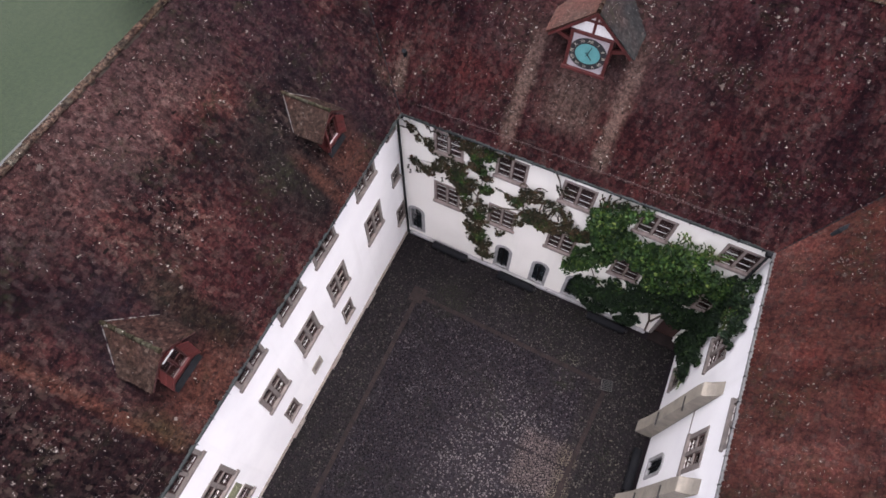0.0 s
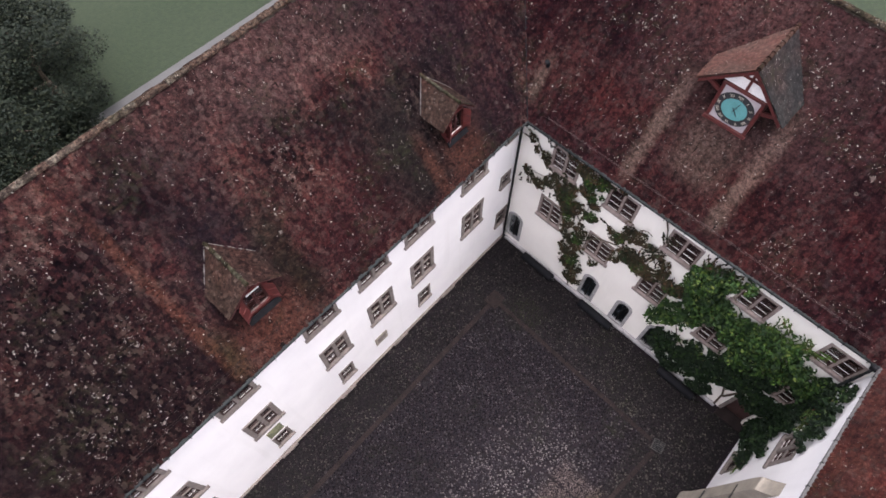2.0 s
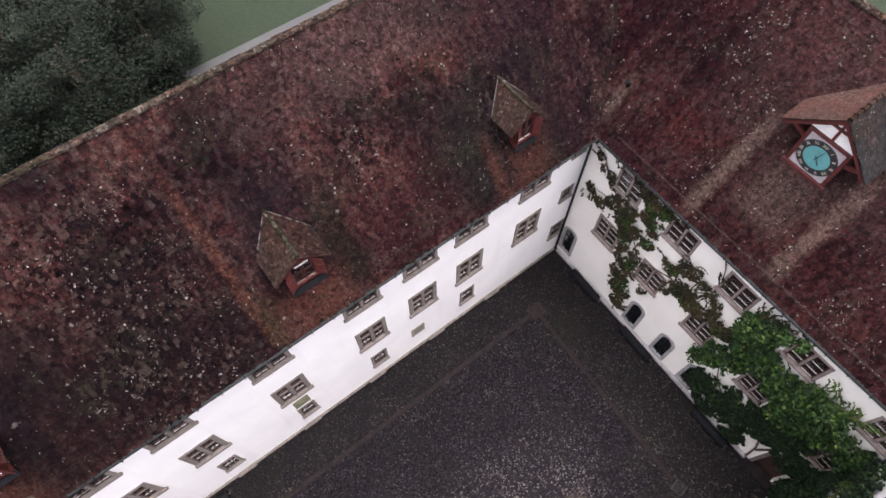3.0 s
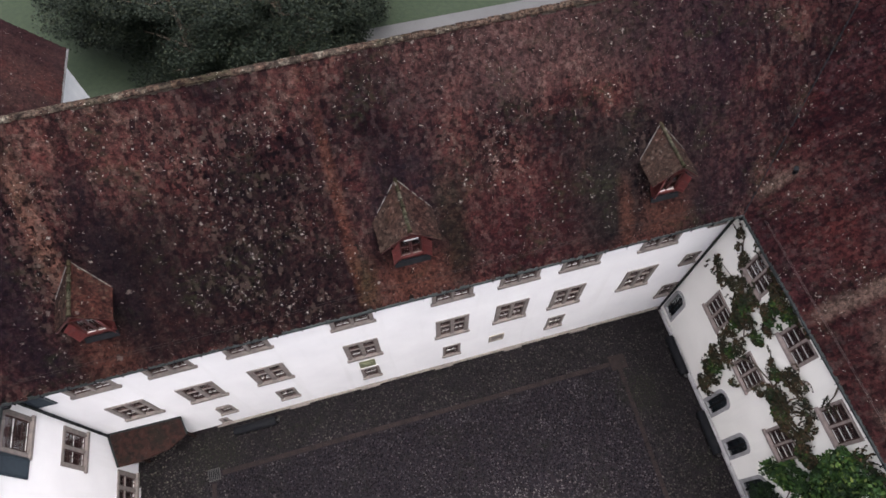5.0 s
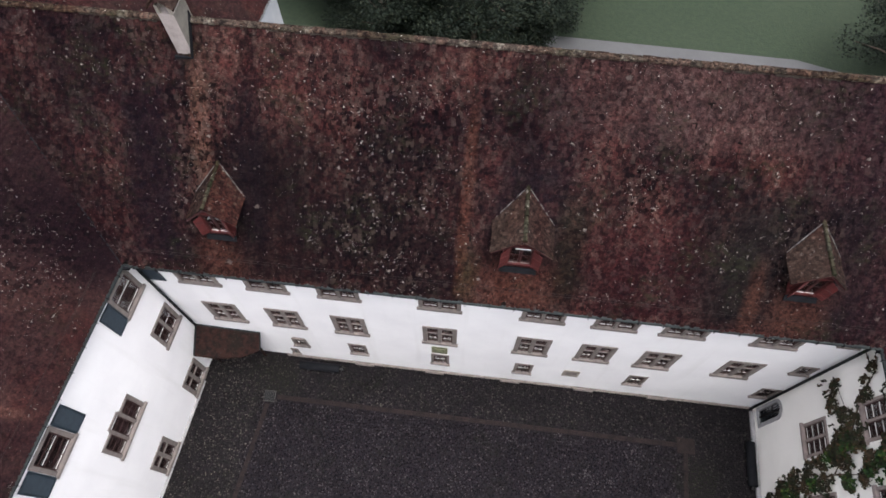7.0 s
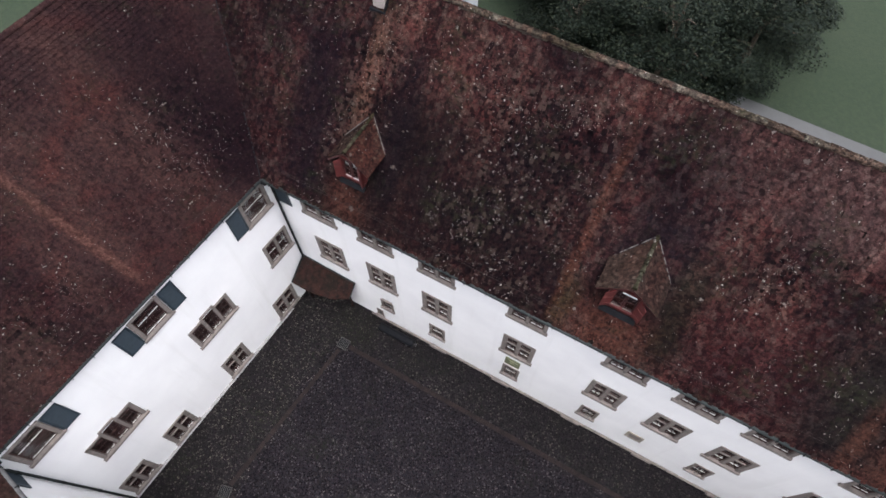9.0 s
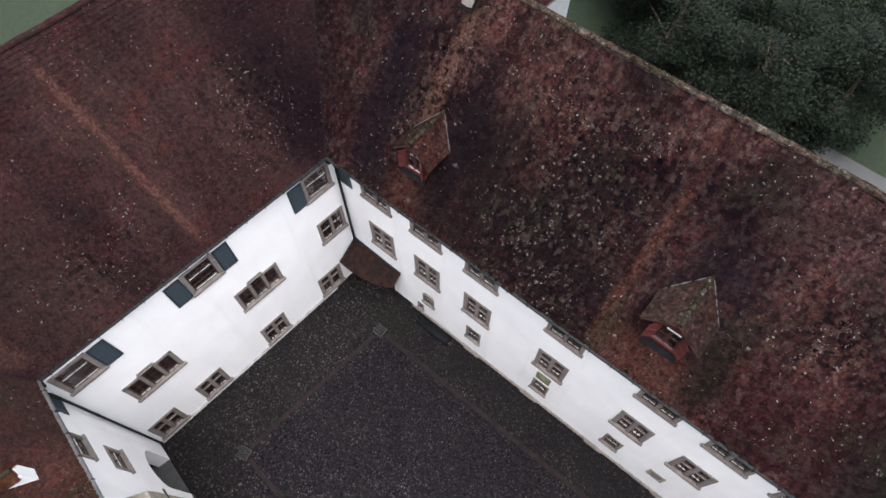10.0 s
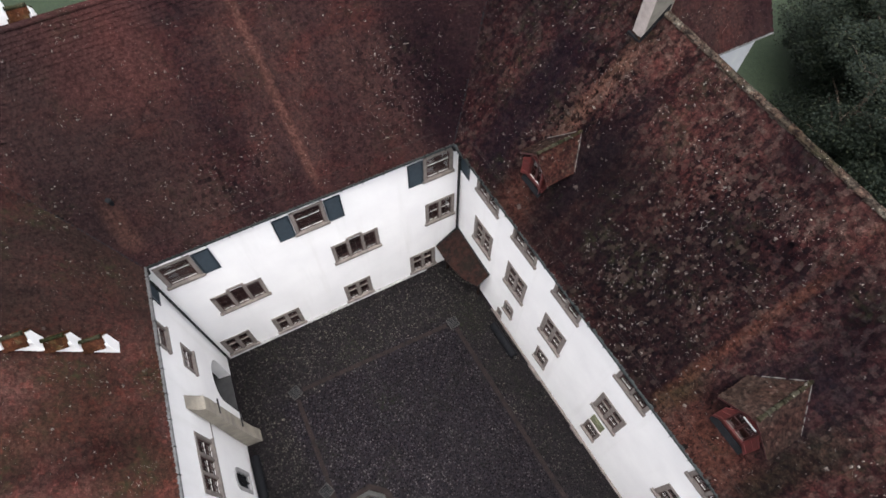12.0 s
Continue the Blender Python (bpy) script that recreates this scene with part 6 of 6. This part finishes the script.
leaf_cloud(vine, LOWER, 640, 0.12, M_VINE_SHADE, 0.65, CLEAR)
tendrils(vine, [(12.7, 14.6, 9.3, 9.7, 15, 80, 0.95, -0.9), (14.4, 15.1, 9.2, 9.9, 5, 40, 0.6, 0.4), (10.7, 12.6, 3.3, 3.8, 10, 110, 0.6, 1.2), (13.0, 14.8, 8.6, 9.2, 16, 100, 0.7, 1.6)], M_VINE_LIGHT)
tendrils(vine, [(9.8, 11.5, 9.9, 10.5, 26, 100, 0.65, 1.0), (9.2, 9.8, 4.2, 4.6, 2, 240, 0.8, 0.2), (10.6, 10.9, 5.6, 5.7, 1, 250, 0.7, 0.2)], M_VINE_OLD, 0.022)
stems(vine, [[(14.6, 0.0), (14.4, 1.6), (13.8, 3.4), (13.5, 5.6), (12.6, 8.0), (11.4, 9.2)], [(14.5, 1.4), (15.0, 4.0), (15.2, 7.0), (14.8, 8.4)], [(13.8, 3.4), (12.0, 2.6), (11.0, 3.3), (10.2, 5.2)]], 0.06)
vine.matrix_basis = FACE_I.m
SPARSE = [(0.8, 10.0, 0.23), (1.2, 9.6, 0.25), (1.6, 9.5, 0.34), (1.85, 9.0, 0.27), (1.6, 7.3, 0.45), (0.9, 7.6, 0.32), (2.2, 8.0, 0.47), (3.1, 8.3, 0.79), (3.4, 7.5, 0.90), (3.6, 10.3, 0.47), (4.1, 10.2, 0.68), (4.8, 10.6, 0.36),
          (2.9, 10.7, 0.28), (4.1, 9.2, 0.51), (4.5, 8.6, 0.38), (4.6, 7.5, 0.36), (3.5, 6.8, 0.45), (3.7, 6.0, 0.45), (3.8, 5.0, 0.45), (4.5, 6.0, 0.47), (4.5, 4.7, 0.56), (4.2, 3.6, 0.62), (4.6, 2.5, 0.70), (5.0, 1.4, 0.62), (5.5, 10.8, 0.25)]
REACHING = [(6.1, 7.6, 0.47), (6.6, 8.2, 0.45), (6.5, 8.8, 0.34), (7.0, 6.7, 0.56), (7.2, 7.2, 0.45), (7.7, 6.5, 0.56), (8.2, 6.6, 0.47), (7.7, 8.7, .24), (8.1, 8.6, .26), (8.5, 8.1, .28), (8.7, 7.5, 0.36), (9.0, 7.2, 0.51), (9.4, 6.9, 0.56), (9.7, 7.2, 0.45), (6.3, 5.9, 0.40), (5.6, 4.3, 0.34)]
vine2 = thing("climbing_vine", "thin brown-green vine straggling up the white wall", "vine")
leaf_cloud(vine2, SPARSE + REACHING, 760, 0.09, M_VINE_OLD, 0.42, CLEAR)
leaf_cloud(vine2, [(4.1, 10.0, .6), (4.7, 10.4, .45), (3.3, 8.0, .7), (4.4, 9.2, .45), (4.6, 7.6, .35), (3.6, 6.6, .4), (4.4, 5.2, .4), (4.5, 3.2, .5), (9.4, 6.9, .5), (6.9, 6.7, .4), (7.6, 6.5, .4), (6.2, 7.7, .35)], 420, 0.095, M_VINE, 0.5, CLEAR)
tendrils(vine2, [(6.2, 7.2, 8.4, 9.1, 16, 60, 0.85, 3.2), (7.4, 8.5, 8.2, 8.8, 22, 240, 1.05, -0.5), (0.4, 0.9, 10.0, 10.5, 2, 140, 0.6, -1.0), (1.5, 2.2, 10.3, 10.7, 4, 130, 0.6, -1.0), (6.6, 7.2, 7.4, 7.7, 4, 20, 0.5, 1.5),
                 (7.7, 8.2, 9.9, 10.6, 6, -50, 0.7, 0.4), (0.5, 2.4, 7.0, 7.6, 6, 260, 0.4, 0.3), (5.2, 5.8, 8.0, 8.3, 2, 160, 0.5, 0.6)], M_VINE_OLD)
stems(vine2, [[(4.9, 0.0), (4.6, 2.2), (4.3, 4.6), (4.2, 6.6), (3.3, 7.7), (2.0, 8.0), (0.8, 7.6)], [(3.0, 7.9), (1.6, 9.1), (1.0, 10.0), (0.5, 10.4)], [(4.2, 6.6), (4.5, 9.0), (4.0, 10.0), (3.2, 10.5)],
              [(4.3, 4.6), (5.4, 6.4), (6.4, 6.9), (7.4, 6.6), (8.6, 7.2), (9.4, 7.0)], [(6.6, 6.7), (6.4, 8.0), (6.5, 8.6)], [(8.6, 7.6), (8.3, 8.3), (7.7, 8.6)], [(7.5, 10.9), (7.8, 10.3), (8.0, 9.6)]], 0.045)
vine2.matrix_basis = FACE_I.m
# vine reaching round the corner onto the buttressed front
vine3 = thing("climbing_vine", "green vine reaching round the corner of the court", "vine")
leaf_cloud(vine3, [(2.5, 4.9, .4), (1.6, 5.4, .5), (2.2, 8.7, .55), (2.9, 8.8, .45), (1.8, 9.6, .5), (2.6, 9.5, .4), (0.6, 3.4, .9), (1.4, 3.6, .75), (2.0, 4.4, .5), (0.7, 5.0, .8), (1.2, 6.4, .6), (0.5, 6.8, .7), (0.8, 8.2, .7), (1.4, 9.0, .5), (2.1, 2.9, .6), (2.8, 3.3, .4), (0.7, 1.8, .8), (1.0, 9.9, .35)], 680, 0.115, M_VINE_SHADE, 0.7, [(1.95, 3.5, 5.9, 8.0), (1.9, 3.05, 1.0, 2.6)])
tendrils(vine3, [(1.0, 1.9, 7.6, 9.6, 16, -60, 0.7, 0.5), (1.6, 2.2, 8.2, 9.4, 10, -50, 0.6, 0.5), (2.6, 3.2, 2.6, 3.4, 6, -60, 0.5, 0.4)], M_VINE_LIGHT)
stems(vine3, [[(0.4, 0.0), (0.6, 2.4), (0.7, 5.0), (0.5, 7.5), (0.9, 9.0)]], 0.05)
vine3.matrix_basis = FACE_FB.m


# ---- the annexe and the trees beyond the long wing ----
def annexe():
    """The shuttered wing's lower continuation behind the long wing, its ridge along y."""
    h = thing("annexe_house", "grey plastered annexe behind the long wing with red tiles", "house")
    xe, ze, xr, zr, y0, y1 = 2.6, 9.9, -4.3, 18.2, 6.2, 17.7
    bm = bmesh.new()
    box(bm, xe - 0.9, xe - 0.45, y0, y1 - 0.3, -0.2, ze + 0.25)
    part("side_wall", bm, M_GREYWALL, h)
    bm = bmesh.new()
    xo = 2 * xr - xe
    prism(bm, [(xe - 0.9, y1 - 0.75, -0.2), (xe - 0.9, y1 - 0.75, ze + 0.5), (xr, y1 - 0.75, zr - 0.5), (xo + 0.9, y1 - 0.75, ze + 0.5), (xo + 0.9, y1 - 0.75, -0.2)], (0, 0.45, 0))
    part("gable_wall", bm, M_GREYWALL, h)
    A, B, C, D = Vector((xe, y0, ze)), Vector((xe, y1, ze)), Vector((xr, y1, zr)), Vector((xr, y0, zr))
    bm = bmesh.new()
    prism(bm, [A, B, C, D], (0, 0, -0.12))
    sl = part("roof_slope", bm, M_DECK, h)
    o, u, v, n = slope_frame(A, B, D)
    fr, uu, vv = tile_frames(o, u, v, n, [((p - o).dot(u), (p - o).dot(v)) for p in (A, B, C, D)], (), 0.8)
    ob = scatter_mesh("roof_tiles", TILE, TILE_FACES, fr, M_TILE_SHUT, False)
    ob.parent = sl
    tagged(ob, kind="stuff")
    bm = bmesh.new()
    prism(bm, [D, C, (xo, y1, ze), (xo, y0, ze)], (0, 0, -0.12))
    part("roof_slope", bm, M_TILE_SHUT, h)
    bm = bmesh.new()
    tube(bm, [(xe + 0.02, y0, ze - 0.05), (xe + 0.02, y1, ze - 0.05)], 0.06, 6)
    part("gutter", bm, M_ZINC, h, "pale metal gutter")
    h.matrix_basis = pose(2.85, 13.0, 0, 0, 0, -4) @ Matrix.Translation((-2.85, -13.0, 0))


annexe()


def tree(x, y, height, radius, leaves, seed, label, cone):
    r = np.random.default_rng(seed)
    t = thing("tree", label, "tree", "trees beyond the long wing")
    bm = bmesh.new()
    tube(bm, [(0, 0, -0.1), (0.05, 0.0, height * 0.3), (0.0, 0.1, height * 0.65), (0, 0, height * 0.95)], [0.32, 0.25, 0.15, 0.04], 8)
    part("trunk", bm, M_BARK, t)
    centres = []
    for k in range(46):
        z = height * (0.12 + 0.86 * r.uniform(0, 1) ** 0.8)
        reach = radius * ((1 - z / height) ** 0.6 if cone else math.sqrt(max(0.06, 1 - ((z / height - 0.5) / 0.55) ** 2)))
        a = r.uniform(0, 6.283)
        q = reach * r.uniform(0.45, 1.0)
        centres.append((q * math.cos(a), q * math.sin(a), z, radius * r.uniform(0.18, 0.36)))
    for c in centres[:14]:
        bm = bmesh.new()
        tube(bm, [(0, 0, c[2] * 0.75), (c[0] * 0.5, c[1] * 0.5, c[2] * 0.92), (c[0], c[1], c[2])], [0.09, 0.06, 0.02], 5)
        part("limb", bm, M_BARK, t)
    f = np.zeros((leaves, 3, 4))
    pick = r.integers(0, len(centres), leaves)
    cs = np.array(centres)[pick]
    d = r.normal(0, 1, (leaves, 3))
    d /= np.linalg.norm(d, axis=1)[:, None]
    p = cs[:, :3] + d * (cs[:, 3] * r.uniform(0.5, 1.08, leaves))[:, None] * np.array((1, 1, 0.75))
    s = r.uniform(0.08, 0.18, leaves)
    a, b = r.uniform(0, 6.283, leaves), r.normal(0, 0.6, leaves)
    ca, sa, cb, sb = np.cos(a), np.sin(a), np.cos(b), np.sin(b)
    f[:, 0, 0], f[:, 1, 0] = ca * s, sa * s
    f[:, 0, 1], f[:, 1, 1], f[:, 2, 1] = -sa * cb * s, ca * cb * s, sb * s
    f[:, 0, 2], f[:, 1, 2], f[:, 2, 2] = sa * sb * s, -ca * sb * s, cb * s
    f[:, :, 3] = p
    leaf = np.array([(-0.5, 0.0, 0), (0.05, -0.4, 0.06), (0.55, 0.0, -0.05), (0.05, 0.4, 0.06)])
    ob = scatter_mesh("crown", leaf, [(0, 1, 2, 3)], f, M_TREE)
    ob.parent = t
    tagged(ob, kind="stuff")
    t.matrix_basis = pose(x, y, 0)


for k, (x, y, hgt, rad) in enumerate(((7.0, 24.0, 8.5, 4.7), (13.2, 23.5, 8.0, 4.7), (17.8, 26.5, 8.0, 4.3), (10.0, 29.5, 9.5, 5.0), (4.2, 28.5, 8.5, 4.3), (17.5, 32.0, 9.0, 4.5), (4.0, 35.0, 9.0, 4.5), (2.4, 29.5, 8.5, 4.4))):
    tree(x, y, hgt, rad, 36000, k + 1, "dark spreading evergreen tree on the damp meadow", False)
tree(41.5, 23.5, 7.5, 4.2, 20000, 21, "dark tree beside the gravel drive", False)
tree(46.0, 28.0, 8.5, 4.0, 20000, 22, "dark tree at the bend of the gravel drive", False)
